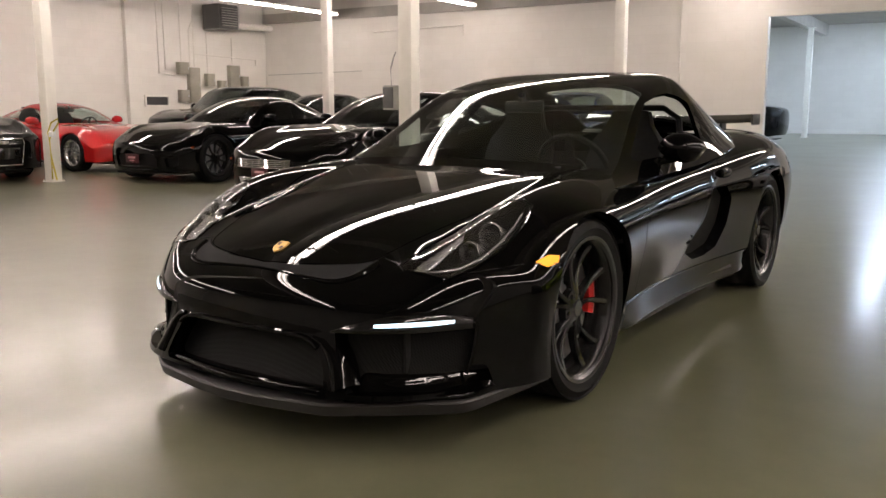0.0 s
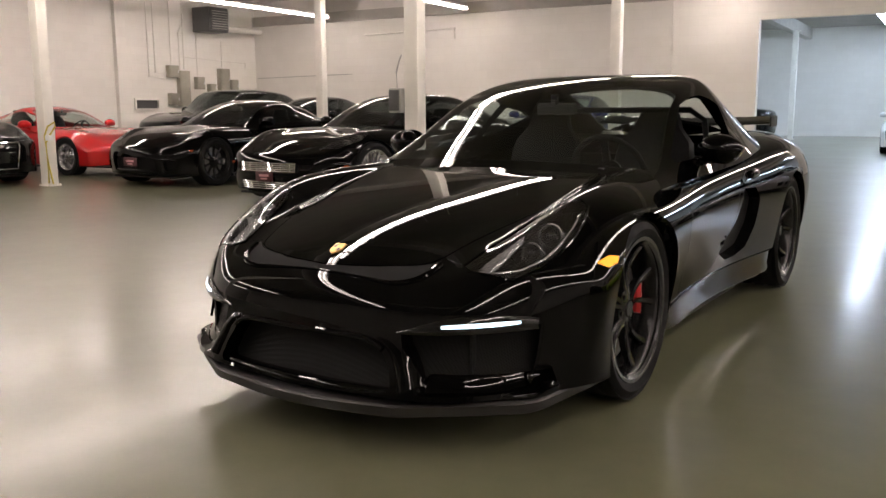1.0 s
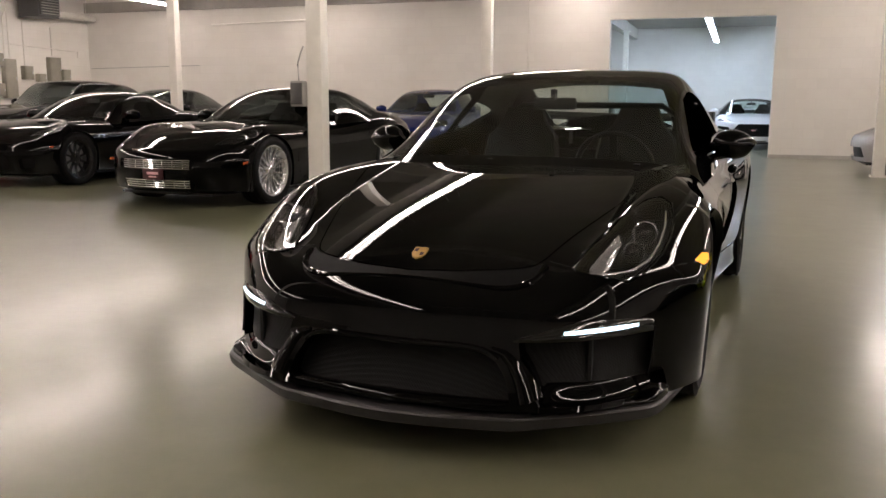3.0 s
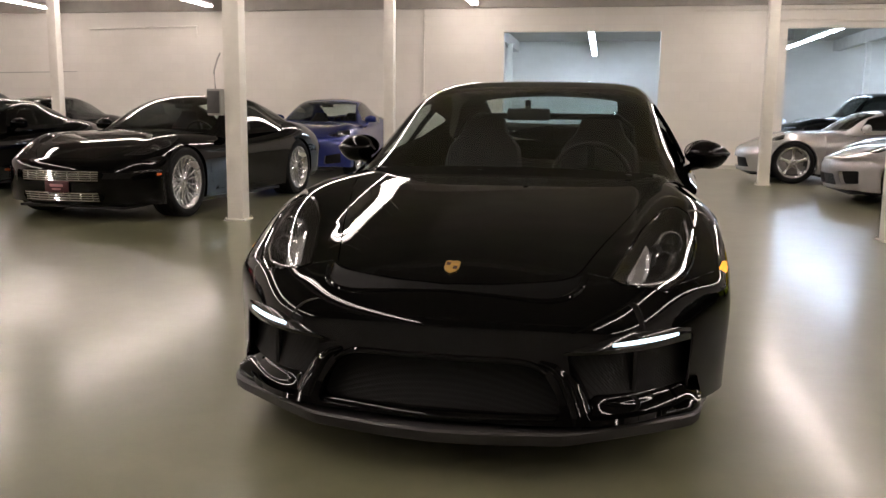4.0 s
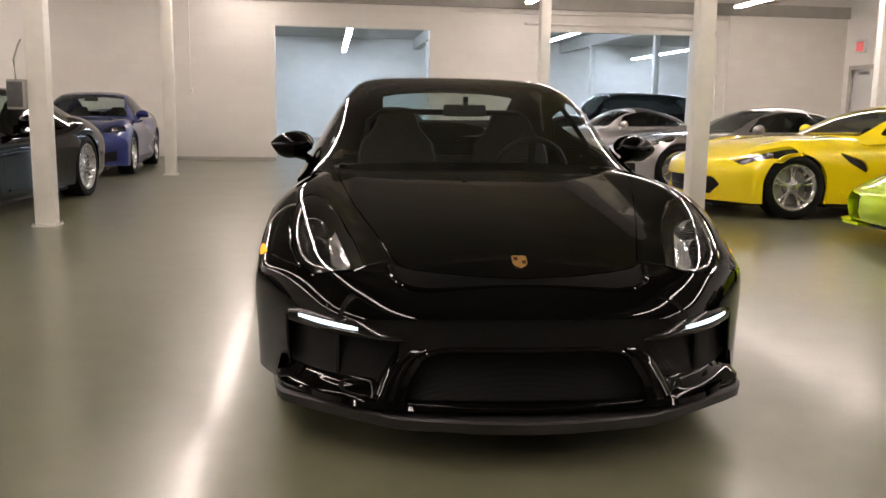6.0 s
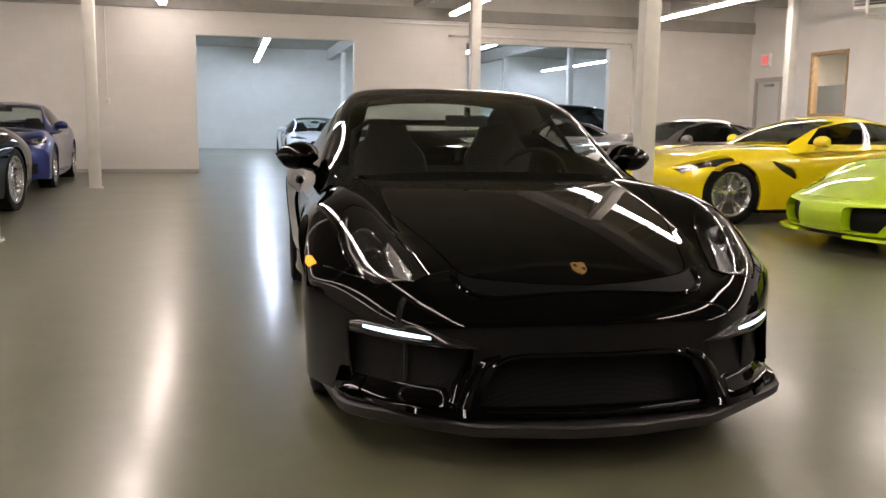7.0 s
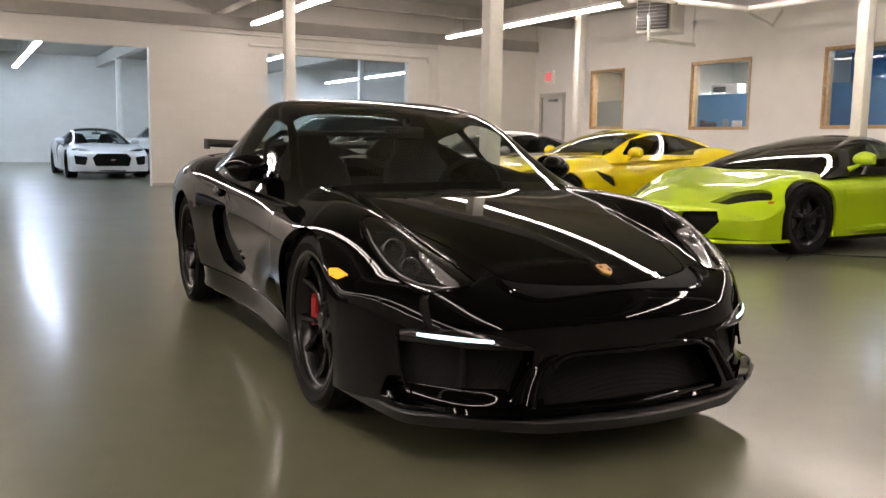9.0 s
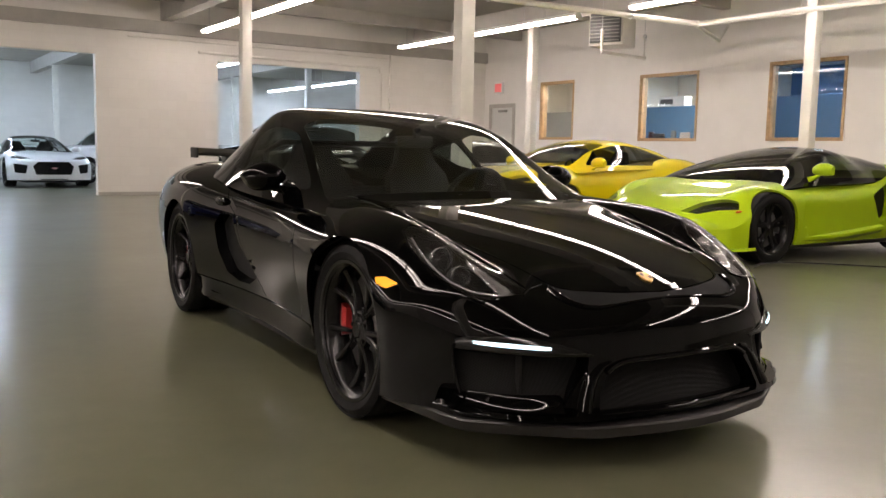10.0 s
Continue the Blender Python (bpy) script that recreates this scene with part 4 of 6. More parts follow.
        for k in range(16):
            x = 0.376 + 0.376 * k / 15
            zt, zl = top_line(x), low_line(x)
            y, yl = front_y(x, zt), front_y(x, zl)
            fat = min(1.0, (zt - zl) / 0.04)
            house.append([(s * x, y + 0.035, zt + 0.004), (s * x, y - 0.003, zt), (s * x, y - 0.004 - 0.008 * fat, zt - 0.010 * fat), (s * x, yl - 0.002 - 0.010 * fat, zl + 0.012 * fat), (s * x, yl - 0.002 - 0.004 * fat, zl), (s * x, yl + 0.012, zl - 0.006), (s * x, yl + 0.05, zl)])
        part("lamp_housing", add_loft(bmesh.new(), house), "piano", car)
        for k in range(10):
            u = k / 9
            x = 0.520 + 0.194 * u
            zt = 0.4225 + 0.009 * u
            y = front_y(x, zt) - 0.0115
            hh = 0.0074 * math.sin(math.pi * (0.10 + 0.80 * u)) ** 0.4
            led.append([(s * x, y + 0.008, zt + hh * 0.3 - 0.006), (s * x, y - 0.002, zt + hh - 0.008), (s * x, y - 0.005, zt - 0.008), (s * x, y - 0.003, zt - hh - 0.008), (s * x, y + 0.008, zt - hh - 0.010)])
        part("running_lamp", add_loft(bmesh.new(), led), "drl", car, "lit white LED strip")
        # bars in the vent, and a mesh of slats
        bm = bmesh.new()
        yb = front_y(0.585, 0.33)
        add_box(bm, s * 0.580, s * 0.590, yb + 0.036, yb + 0.06, 0.255, 0.385)
        part("vent_bar", bm, "trim", car)
        # lamps behind the lens
        for x, y, r in ((0.682, -0.432, 0.036), (0.664, -0.535, 0.031)):
            z = top_z(x, y) - 0.040
            aim = Matrix.Translation((s * x, y, z)) @ Euler((radians(-14), 0, radians(12 * s))).to_matrix().to_4x4()
            bm = bmesh.new()
            add_lathe(bm, [(r * 1.18, 0.05), (r * 1.2, -0.006), (r * 1.08, -0.014), (r * 0.98, -0.006), (r * 0.92, 0.016)], 28, aim, "y")
            bezel = part("lamp_bezel", bm, "lamp_dark", car)
            bm = bmesh.new()
            add_lathe(bm, [(0.001, -0.010), (r * 0.4, -0.006), (r * 0.75, 0.005), (r * 0.93, 0.018)], 24, aim, "y")
            part("projector_lens", bm, "piano", bezel)
        # ribbed bowl in the front corner of the lamp
        bm = bmesh.new()
        rows = []
        for q in range(15):
            u = q / 14
            x0, y0 = 0.545 + 0.058 * u, -0.676 + 0.200 * u
            x1, y1 = 0.606 + 0.020 * u, -0.668 + 0.140 * u
            dip = 0.030 + (0.006 if q % 2 else 0.0)
            rows.append([bm.verts.new((s * (x0 + (x1 - x0) * v), y0 + (y1 - y0) * v, top_z(x0 + (x1 - x0) * v, y0 + (y1 - y0) * v) - dip + 0.012 * (2 * v - 1) ** 2)) for v in (0, 0.25, 0.5, 0.75, 1)])
        for a, d in zip(rows, rows[1:]):
            for v in range(4):
                bm.faces.new((a[v], a[v + 1], d[v + 1], d[v]))
        bmesh.ops.recalc_face_normals(bm, faces=bm.faces)
        part("reflector", bm, "lamp_dark", car, smooth=0)
        bm = bmesh.new()
        add_tube(bm, [(s * x, y, top_z(x, y) - 0.016) for x, y in ((0.556, -0.698), (0.615, -0.684), (0.675, -0.632), (0.716, -0.555), (0.735, -0.47), (0.740, -0.38), (0.730, -0.30))], 0.0045, 8)
        part("light_guide", bm, "lamp_dark", car)
        # door handle
        xh = side_x(1.62, 0.745)
        bm = bmesh.new()
        add_lathe(bm, [(0.004, -0.075), (0.017, -0.065), (0.021, -0.03), (0.021, 0.03), (0.017, 0.065), (0.004, 0.075)], 14, pose(s * (xh + 0.004), 1.655, 0.748, 0, 0, 0) @ Matrix.Diagonal((0.9, 1, 1.25, 1)), "y")
        part("door_handle", bm, "black", car)
            # side skirt
        secs = []
        for k in range(22):
            u = k / 21
            y = 0.40 + 1.72 * u
            xs_ = side_x(y, 0.30)
            end = min(1.0, u / 0.06, (1 - u) / 0.06)
            out = xs_ - 0.022 + 0.034 * end
            secs.append([(s * (xs_ - 0.10), y, 0.292), (s * (xs_ - 0.012), y, 0.290), (s * (xs_ + 0.002), y, 0.284), (s * (out - 0.008), y, 0.215), (s * out, y, 0.190), (s * (out - 0.004), y, 0.172), (s * (out - 0.03), y, 0.150), (s * (xs_ - 0.10), y, 0.150)])
        part("side_skirt", add_loft(bmesh.new(), secs), "black", car)
    # wipers
    for x0, x1 in ((0.52, -0.10), (-0.12, -0.62)):
        bm = bmesh.new()
        arm = []
        for k in range(9):
            u = k / 8
            x = x0 + (x1 - x0) * u
            y = screen_base(x) - 0.012 + 0.012 * u
            arm.append((x, y, top_z(x, y) + 0.010))
        add_tube(bm, arm, 0.005, 6)
        wip = part("wiper", bm, "trim", car)
        bm = bmesh.new()
        add_box(bm, x0 - 0.014, x0 + 0.014, arm[0][1] - 0.018, arm[0][1] + 0.010, arm[0][2] - 0.02, arm[0][2] + 0.004, 0.004)
        part("wiper_pivot", bm, "trim", wip)
    # cowl panel
    bm = bmesh.new()
    secs = []
    for k in range(13):
        x = -0.64 + 1.28 * k / 12
        y = screen_base(x) - 0.035
        z = top_z(x, y - 0.01)
        secs.append([(x, y - 0.02, z - 0.02), (x, y - 0.012, z + 0.001), (x, y + 0.05, z + 0.006), (x, y + 0.07, z - 0.02)])
    part("cowl", add_loft(bm, secs), "mesh", car)
    # badge on the hood: a plain shield
    bm = bmesh.new()
    shield = [(-0.024, 0.030), (-0.012, 0.034), (0.0, 0.031), (0.012, 0.034), (0.024, 0.030), (0.0245, -0.005), (0.017, -0.022), (0.0, -0.034), (-0.017, -0.022), (-0.0245, -0.005)]
    zb = top_z(0, -0.745)
    dz = (top_z(0, -0.70) - top_z(0, -0.79)) / 0.09
    m = Matrix.Translation((0, -0.745, zb + 0.0015)) @ Euler((math.atan(dz), 0, 0)).to_matrix().to_4x4()
    lo = [bm.verts.new(m @ Vector((x, y, 0))) for x, y in shield]
    hi = [bm.verts.new(m @ Vector((x * 0.96, y * 0.96, 0.005))) for x, y in shield]
    bm.faces.new(hi)
    for i in range(len(shield)):
        bm.faces.new((lo[i], lo[(i + 1) % 10], hi[(i + 1) % 10], hi[i]))
    bmesh.ops.recalc_face_normals(bm, faces=bm.faces)
    badge = part("badge", bm, "gold", car, "small gold shield badge")
    bm = bmesh.new()
    for x0, x1, y0, y1 in ((-0.019, -0.006, 0.004, 0.022), (0.006, 0.019, -0.016, 0.002)):
        vs = [bm.verts.new(m @ Vector(p)) for p in ((x0, y0, 0.0056), (x1, y0, 0.0056), (x1, y1, 0.0056), (x0, y1, 0.0056))]
        bm.faces.new(vs)
    part("badge_field", bm, "plate", badge)
    # rounded beads round the openings
    def bead(name, outline, r, on, mt="black", lift=0.0):
        for s in (1, -1):
            bm = bmesh.new()
            add_tube(bm, [on(s * a, b, lift) for a, b in outline], r, 8)
            part(name, bm, mt, car)
    def at_front(x, z, lift):
        return (x, front_y(x, z) - lift, z)
    def at_top(x, y, lift):
        return (x, y, top_z(x, y) + lift)
    half = [(0.06, 0.362), (0.12, 0.362), (0.17, 0.362), (0.21, 0.362), (0.25, 0.360), (0.280, 0.355), (0.308, 0.344), (0.330, 0.328)]
    bm = bmesh.new()
    add_tube(bm, [at_front(x, z, 0.0) for x, z in [(-a, z) for a, z in reversed(half)] + [(0.0, 0.361)] + half], 0.011, 10)
    part("grille_surround", bm, "black", car)
    bead("vent_surround", [(0.742, 0.250), (0.750, 0.30), (0.755, 0.36), (0.757, 0.41)], 0.006, at_front)
    # crescent air slot under the hood's front edge, with a gloss lip below it
    upper = curve((0.0, -0.827), (0.15, -0.811), (0.28, -0.777), (0.350, -0.750), (0.39, -0.724), (0.412, -0.700))
    lower = curve((0.0, -0.846), (0.15, -0.847), (0.28, -0.845), (0.345, -0.832), (0.39, -0.803), (0.412, -0.765), (0.420, -0.715))

    def on_skin(x, y, lift):
        p, n, _, _ = tree.find_nearest(Vector((x, y, top_z(x, y))))
        return p + n * lift
    bm = bmesh.new()
    rows = []
    for k in range(41):
        u = -1 + k / 20
        a = abs(u)
        xu, xl = 0.412 * a ** 0.8, 0.420 * a ** 0.8
        sg = 1 if u > 0 else -1
        p, q = (sg * xu, upper(xu)), (sg * xl, lower(xl))
        rows.append([bm.verts.new(on_skin(p[0] + (q[0] - p[0]) * v, p[1] + (q[1] - p[1]) * v, 0.0012)) for v in (0, 0.33, 0.67, 1)])
    for a, d in zip(rows, rows[1:]):
        for v in range(3):
            bm.faces.new((a[v], d[v], d[v + 1], a[v + 1]))
    bmesh.ops.recalc_face_normals(bm, faces=bm.faces)
    part("hood_slot", bm, "void", car)
    bm = bmesh.new()
    line = [0.420 * math.sin(math.pi / 2 * k / 20) for k in range(-20, 21)]
    add_tube(bm, [on_skin(x, lower(abs(x)) - 0.003, 0.0) for x in line], [0.0045 + 0.0075 * (abs(x) / 0.42) ** 2 for x in line], 10)
    part("slot_lip", bm, "black", car)
    # rounded lip under the middle grille
    bm = bmesh.new()
    line = [0.40 * k / 12 for k in range(-12, 13)]
    add_tube(bm, [(x, edge_y(abs(x)) + 0.040, 0.192) for x in line], [0.019 - 0.006 * (abs(x) / 0.40) ** 3 for x in line], 14)
    part("grille_lip", bm, "black", car)
    rim = [(x + (x - 0.645) * 0.035 + (0.008 if x > 0.645 else -0.008), y + (0.014 if y > -0.30 else -0.012 if y < -0.65 else 0.0)) for x, y in LAMP_LINE]
    bead("lamp_rim", rim + rim[:1], 0.005, at_top, "black", -0.001)
    # rear wing on two struts
    secs = []
    for k in range(17):
        x = -0.62 + 1.24 * k / 16
        dip = 0.016 * (1 - (x / 0.62) ** 2)
        secs.append([(x, 2.97 + 0.02 * abs(x), 0.985 - dip), (x, 2.99, 0.996 - dip), (x, 3.06, 1.014 - dip), (x, 3.15, 1.036 - dip), (x, 3.165, 1.038 - dip), (x, 3.14, 1.012 - dip), (x, 3.05, 0.980 - dip)])
    wing = part("rear_wing", add_loft(bmesh.new(), secs), "piano", car)
    for s in (1, -1):
        part("wing_end", box_bm(s * 0.62 - 0.005, s * 0.62 + 0.005, 2.97, 3.15, 0.965, 1.035, 0.004), "trim", wing)
        secs = []
        for k in range(5):
            u = k / 4
            z = 0.80 + 0.19 * u
            secs.append([(s * 0.40 - 0.01, 3.00 + 0.02 * u, z), (s * 0.40 + 0.01, 3.00 + 0.02 * u, z), (s * 0.40 + 0.01, 3.12, z), (s * 0.40 - 0.01, 3.12, z)])
        part("wing_strut", add_loft(bmesh.new(), secs), "trim", wing)
    # seams of the front bumper
    def on_near(x, y, z):
        p, n, _, _ = tree.find_nearest(Vector((x, y, z)))
        return p - n * 0.0008
    for s in (1, -1):
        bm = bmesh.new()
        add_tube(bm, [on_near(s * x, y, z) for x, y, z in ((0.70, -0.615, 0.555), (0.745, -0.55, 0.557), (0.79, -0.47, 0.560), (0.83, -0.40, 0.562), (0.865, -0.33, 0.565), (0.88, -0.30, 0.562))], 0.0022, 6)
        part("panel_seam", bm, "mesh", car)
        bm = bmesh.new()
        add_tube(bm, [on_near(s * x, y, z) for x, y, z in ((0.425, -0.685, 0.60), (0.455, -0.69, 0.592), (0.485, -0.695, 0.585), (0.502, -0.700, 0.58))], 0.002, 6)
        part("panel_seam", bm, "mesh", car)
    # roll-over bar behind the seats
    bm = bmesh.new()
    add_tube(bm, [(-0.52, 1.92, 0.80), (-0.50, 1.90, 1.02), (-0.42, 1.88, 1.08), (0.42, 1.88, 1.08), (0.50, 1.90, 1.02), (0.52, 1.92, 0.80)], 0.018, 8)
    part("rear_bar", bm, "trim", car)


AT_MAIN = pose(0, 0, 0, 0, 0, -2.8)
main, main_tree = build_car("sports_coupe", GT, AT_MAIN, "gloss black two-door sports coupe with a rear wing, running lamps lit", "")
finish_main(main, main_tree)


# ---- the hall ----
def wall_bm(u0, u1, z0, z1, thick, holes, place):
    """A wall with openings through it. place(u, d, z) puts a point; holes are (u0, u1, z0, z1)."""
    bm = bmesh.new()
    us = sorted({u0, u1, *(h[i] for h in holes for i in (0, 1))})
    zs = sorted({z0, z1, *(h[i] for h in holes for i in (2, 3))})
    verts = {}

    def v(u, d, z):
        if (u, d, z) not in verts:
            verts[(u, d, z)] = bm.verts.new(place(u, d, z))
        return verts[(u, d, z)]

    def solid(i, k):
        if not (0 <= i < len(us) - 1 and 0 <= k < len(zs) - 1):
            return False
        cu, cz = (us[i] + us[i + 1]) / 2, (zs[k] + zs[k + 1]) / 2
        return not any(h[0] < cu < h[1] and h[2] < cz < h[3] for h in holes)
    for i in range(len(us) - 1):
        for k in range(len(zs) - 1):
            if not solid(i, k):
                continue
            a, b, c, d = us[i], us[i + 1], zs[k], zs[k + 1]
            bm.faces.new((v(a, 0, c), v(b, 0, c), v(b, 0, d), v(a, 0, d)))
            bm.faces.new((v(a, thick, c), v(a, thick, d), v(b, thick, d), v(b, thick, c)))
            for ok, p, q in ((solid(i - 1, k), (a, c), (a, d)), (solid(i + 1, k), (b, c), (b, d)), (solid(i, k - 1), (a, c), (b, c)), (solid(i, k + 1), (a, d), (b, d))):
                if not ok:
                    bm.faces.new((v(p[0], 0, p[1]), v(q[0], 0, q[1]), v(q[0], thick, q[1]), v(p[0], thick, p[1])))
    bmesh.ops.recalc_face_normals(bm, faces=bm.faces)
    return bm


def setting(name, bm, mt, label, category, smooth=0):
    return tagged(part(name, bm, mt, None, smooth=smooth), label, category, kind="structure")


OP1, OP2 = (-1.76, 1.56, 0.0, 2.86), (4.09, 7.58, 0.0, 2.90)
WINS = ((12.31, 13.44, 1.41, 2.72), (8.70, 10.19, 1.38, 2.70), (5.59, 7.03, 1.39, 2.74))
DOOR = (14.50, 15.48, 0.0, 2.24)
FX0, FX1 = -9.0, 17.0
setting("floor", box_bm(X0 - 0.2, FX1 + 0.2, Y0 - 0.2, FAR_Y + 0.2, -0.2, 0), "floor", "polished olive-grey epoxy floor, mottled and lightly scuffed", "floor")
setting("wall_back", wall_bm(X0, X1, 0, CEIL, 0.2, (OP1, OP2), lambda u, d, z: (u, Y1 + d, z)), "wall_x", "white painted block wall with two wide openings", "wall")
setting("wall_east", wall_bm(Y0, Y1, 0, CEIL, 0.16, (*WINS, DOOR), lambda u, d, z: (X1 + d, u, z)), "drywall", "white painted wall with office windows and a door", "wall")
setting("wall_west", box_bm(X0 - 0.2, X0, Y0, Y1, 0, CEIL), "wall_y", "white painted block wall carrying electrical boxes", "wall")
setting("wall_front", box_bm(X0, X1, Y0 - 0.2, Y0, 0, CEIL), "wall_x", "white painted block wall", "wall")
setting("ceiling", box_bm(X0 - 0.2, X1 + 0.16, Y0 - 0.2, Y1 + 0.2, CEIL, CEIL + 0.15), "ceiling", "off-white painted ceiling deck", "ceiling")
# rooms behind the openings
setting("wall_far", box_bm(FX0, FX1, FAR_Y, FAR_Y + 0.2, 0, CEIL), "wall_x", "white painted block wall of the far hall", "wall")
setting("wall_far_west", box_bm(FX0 - 0.2, FX0, Y1 + 0.2, FAR_Y, 0, CEIL), "wall_y", "white painted block wall of the far hall", "wall")
setting("wall_far_east", box_bm(FX1, FX1 + 0.2, Y1 + 0.2, FAR_Y, 0, CEIL), "wall_y", "white painted block wall of the far hall", "wall")
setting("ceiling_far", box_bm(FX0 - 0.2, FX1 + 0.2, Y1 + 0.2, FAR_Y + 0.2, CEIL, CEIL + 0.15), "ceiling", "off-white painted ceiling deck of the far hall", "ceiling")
# skirting: a thin dark line along the walls
bm = bmesh.new()
for a, b in ((X0, OP1[0]), (OP1[1], OP2[0]), (OP2[1], X1)):
    add_box(bm, a, b, Y1 - 0.014, Y1 - 0.002, 0.0, 0.07)
setting("baseboard_back", bm, "beam", "low painted baseboard", "baseboard")
bm = bmesh.new()
for a, b in ((Y0, DOOR[0] - 0.06),):
    add_box(bm, X1 - 0.014, X1 - 0.002, a, b, 0.0, 0.09)
setting("baseboard_east", bm, "beam", "low painted baseboard", "baseboard")
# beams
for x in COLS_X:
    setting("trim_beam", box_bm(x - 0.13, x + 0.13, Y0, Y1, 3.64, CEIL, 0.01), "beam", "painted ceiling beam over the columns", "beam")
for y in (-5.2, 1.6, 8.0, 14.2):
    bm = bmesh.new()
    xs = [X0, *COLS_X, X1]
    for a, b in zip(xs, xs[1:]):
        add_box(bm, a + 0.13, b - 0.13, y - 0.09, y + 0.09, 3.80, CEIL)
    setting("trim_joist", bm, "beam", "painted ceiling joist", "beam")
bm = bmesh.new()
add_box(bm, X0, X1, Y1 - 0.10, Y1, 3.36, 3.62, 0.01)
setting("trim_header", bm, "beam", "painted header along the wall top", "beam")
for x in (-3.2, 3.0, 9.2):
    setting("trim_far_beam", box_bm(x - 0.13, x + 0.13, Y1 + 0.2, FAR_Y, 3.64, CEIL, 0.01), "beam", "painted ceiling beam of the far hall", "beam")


def column(x, y, group, top=3.64):
    c = thing("column", pose(x, y, 0), "white painted square steel column with a base plate", "column", group)
    part("shaft", box_bm(-0.085, 0.085, -0.085, 0.085, 0.016, top, 0.012), "column", c)
    b = box_bm(-0.11, 0.11, -0.11, 0.11, 0.0, 0.016, 0.004)
    for sx in (-1, 1):
        for sy in (-1, 1):
            add_lathe(b, [(0.001, 0.034), (0.007, 0.034), (0.008, 0.030), (0.008, 0.014)], 8, Matrix.Translation((sx * 0.096, sy * 0.096, 0)), "z")
    part("base_plate", b, "column", c)
    part("cap_plate", box_bm(-0.14, 0.14, -0.11, 0.11, top - 0.018, top, 0.003), "column", c)
    return c


for x in COLS_X:
    for y in COLS_Y:
        if (x, y) != (9.2, -1.6):
            column(x, y, "columns of the hall")
for x, y in ((-3.0, 28.7), (3.0, 28.7), (9.2, 22.2), (9.2, 28.7), (13.0, 22.2)):
    column(x, y, "columns of the far hall")


def strip_light(x, y0, length, tube, group, z=LAMP_Z, top=CEIL):
    """A two-tube strip light hung on two rods, running along y from its middle."""
    f = thing("strip_light", pose(x, y0 + length / 2, z), "white suspended strip light with lit fluorescent tubes", "lamp", group)
    h = length / 2
    bm = bmesh.new()
    add_loft(bm, [[(-0.055, y, 0.085), (-0.055, y, 0.045), (-0.105, y, 0.030), (-0.105, y, 0.026), (0.105, y, 0.026), (0.105, y, 0.030), (0.055, y, 0.045), (0.055, y, 0.085)] for y in (-h + 0.004, h - 0.004)])
    part("housing", bm, "lamp_body", f, smooth=0)
    for s in (-1, 1):
        bm = bmesh.new()
        add_tube(bm, [(s * 0.052, -h + 0.03, 0.0), (s * 0.052, h - 0.03, 0.0)], 0.016, 8)
        part("tube", bm, tube, f)
    for e in (-1, 1):
        part("end_cap", box_bm(-0.08, 0.08, e * (h - 0.016) - 0.012, e * (h - 0.016) + 0.012, -0.028, 0.03, 0.004), "lamp_body", f)
        bm = bmesh.new()
        add_tube(bm, [(0, e * (h - 0.3), 0.085), (0, e * (h - 0.3), top - z)], 0.006, 6)
        part("rod", bm, "steel", f)
    return f


def light_row(x, start, runs, tube, group):
    first = None
    y = start
    for run, gap in runs:
        left = run
        while left > 0.5:
            ln = 2.44 if left >= 2.4 else 1.22
            strip_light(x, y - ln, ln, tube, group)
            y -= ln
            left -= ln
        y -= gap


RUN = [(6.1, 1.25), (7.32, 0.0), (7.32, 0.0)]
light_row(-12.4, 15.2, RUN, "tube", "strip lights of the hall")
light_row(-8.36, 15.3, RUN, "tube", "strip lights of the hall")
light_row(-2.38, 15.5, RUN, "tube", "strip lights of the hall")
light_row(3.62, 15.2, [(6.1, 0.0), (7.32, 0.0), (7.32, 0.0)], "tube", "strip lights of the hall")
light_row(8.1, 14.76, RUN, "tube", "strip lights of the hall")
for x, s, n in ((0.0, 32.0, 14.7), (6.5, 30.0, 12.2), (12.1, 32.4, 8.5), (-6.0, 30.0, 12.2)):
    light_row(x, s, [(n, 0)], "tube_cool", "strip lights of the far hall")


# ---- fittings on the walls ----
def pipe_run(name, pts, r, mt, label, hangers=(), category="pipe"):
    p = thing(name, pose(*pts[0]), label, category)
    o = Vector(pts[0])
    bm = bmesh.new()
    add_tube(bm, [Vector(q) - o for q in pts], r, 10)
    part("pipe_length", bm, mt, p)
    for q in pts[1:-1]:
        bm = bmesh.new()
        bmesh.ops.create_uvsphere(bm, u_segments=10, v_segments=8, radius=r * 1.35, matrix=Matrix.Translation(Vector(q) - o))
        part("elbow", bm, mt, p)
    for q in hangers:
        bm = bmesh.new()
        add_tube(bm, [Vector(q) - o, Vector((q[0], q[1], CEIL)) - o], 0.006, 6)
        add_lathe(bm, [(r * 1.3, -0.012), (r * 1.3, 0.012), (r * 1.05, 0.012), (r * 1.05, -0.012)], 12, Matrix.Translation(Vector(q) - o), "x", True)
        part("hanger", bm, "steel", p)
    return p


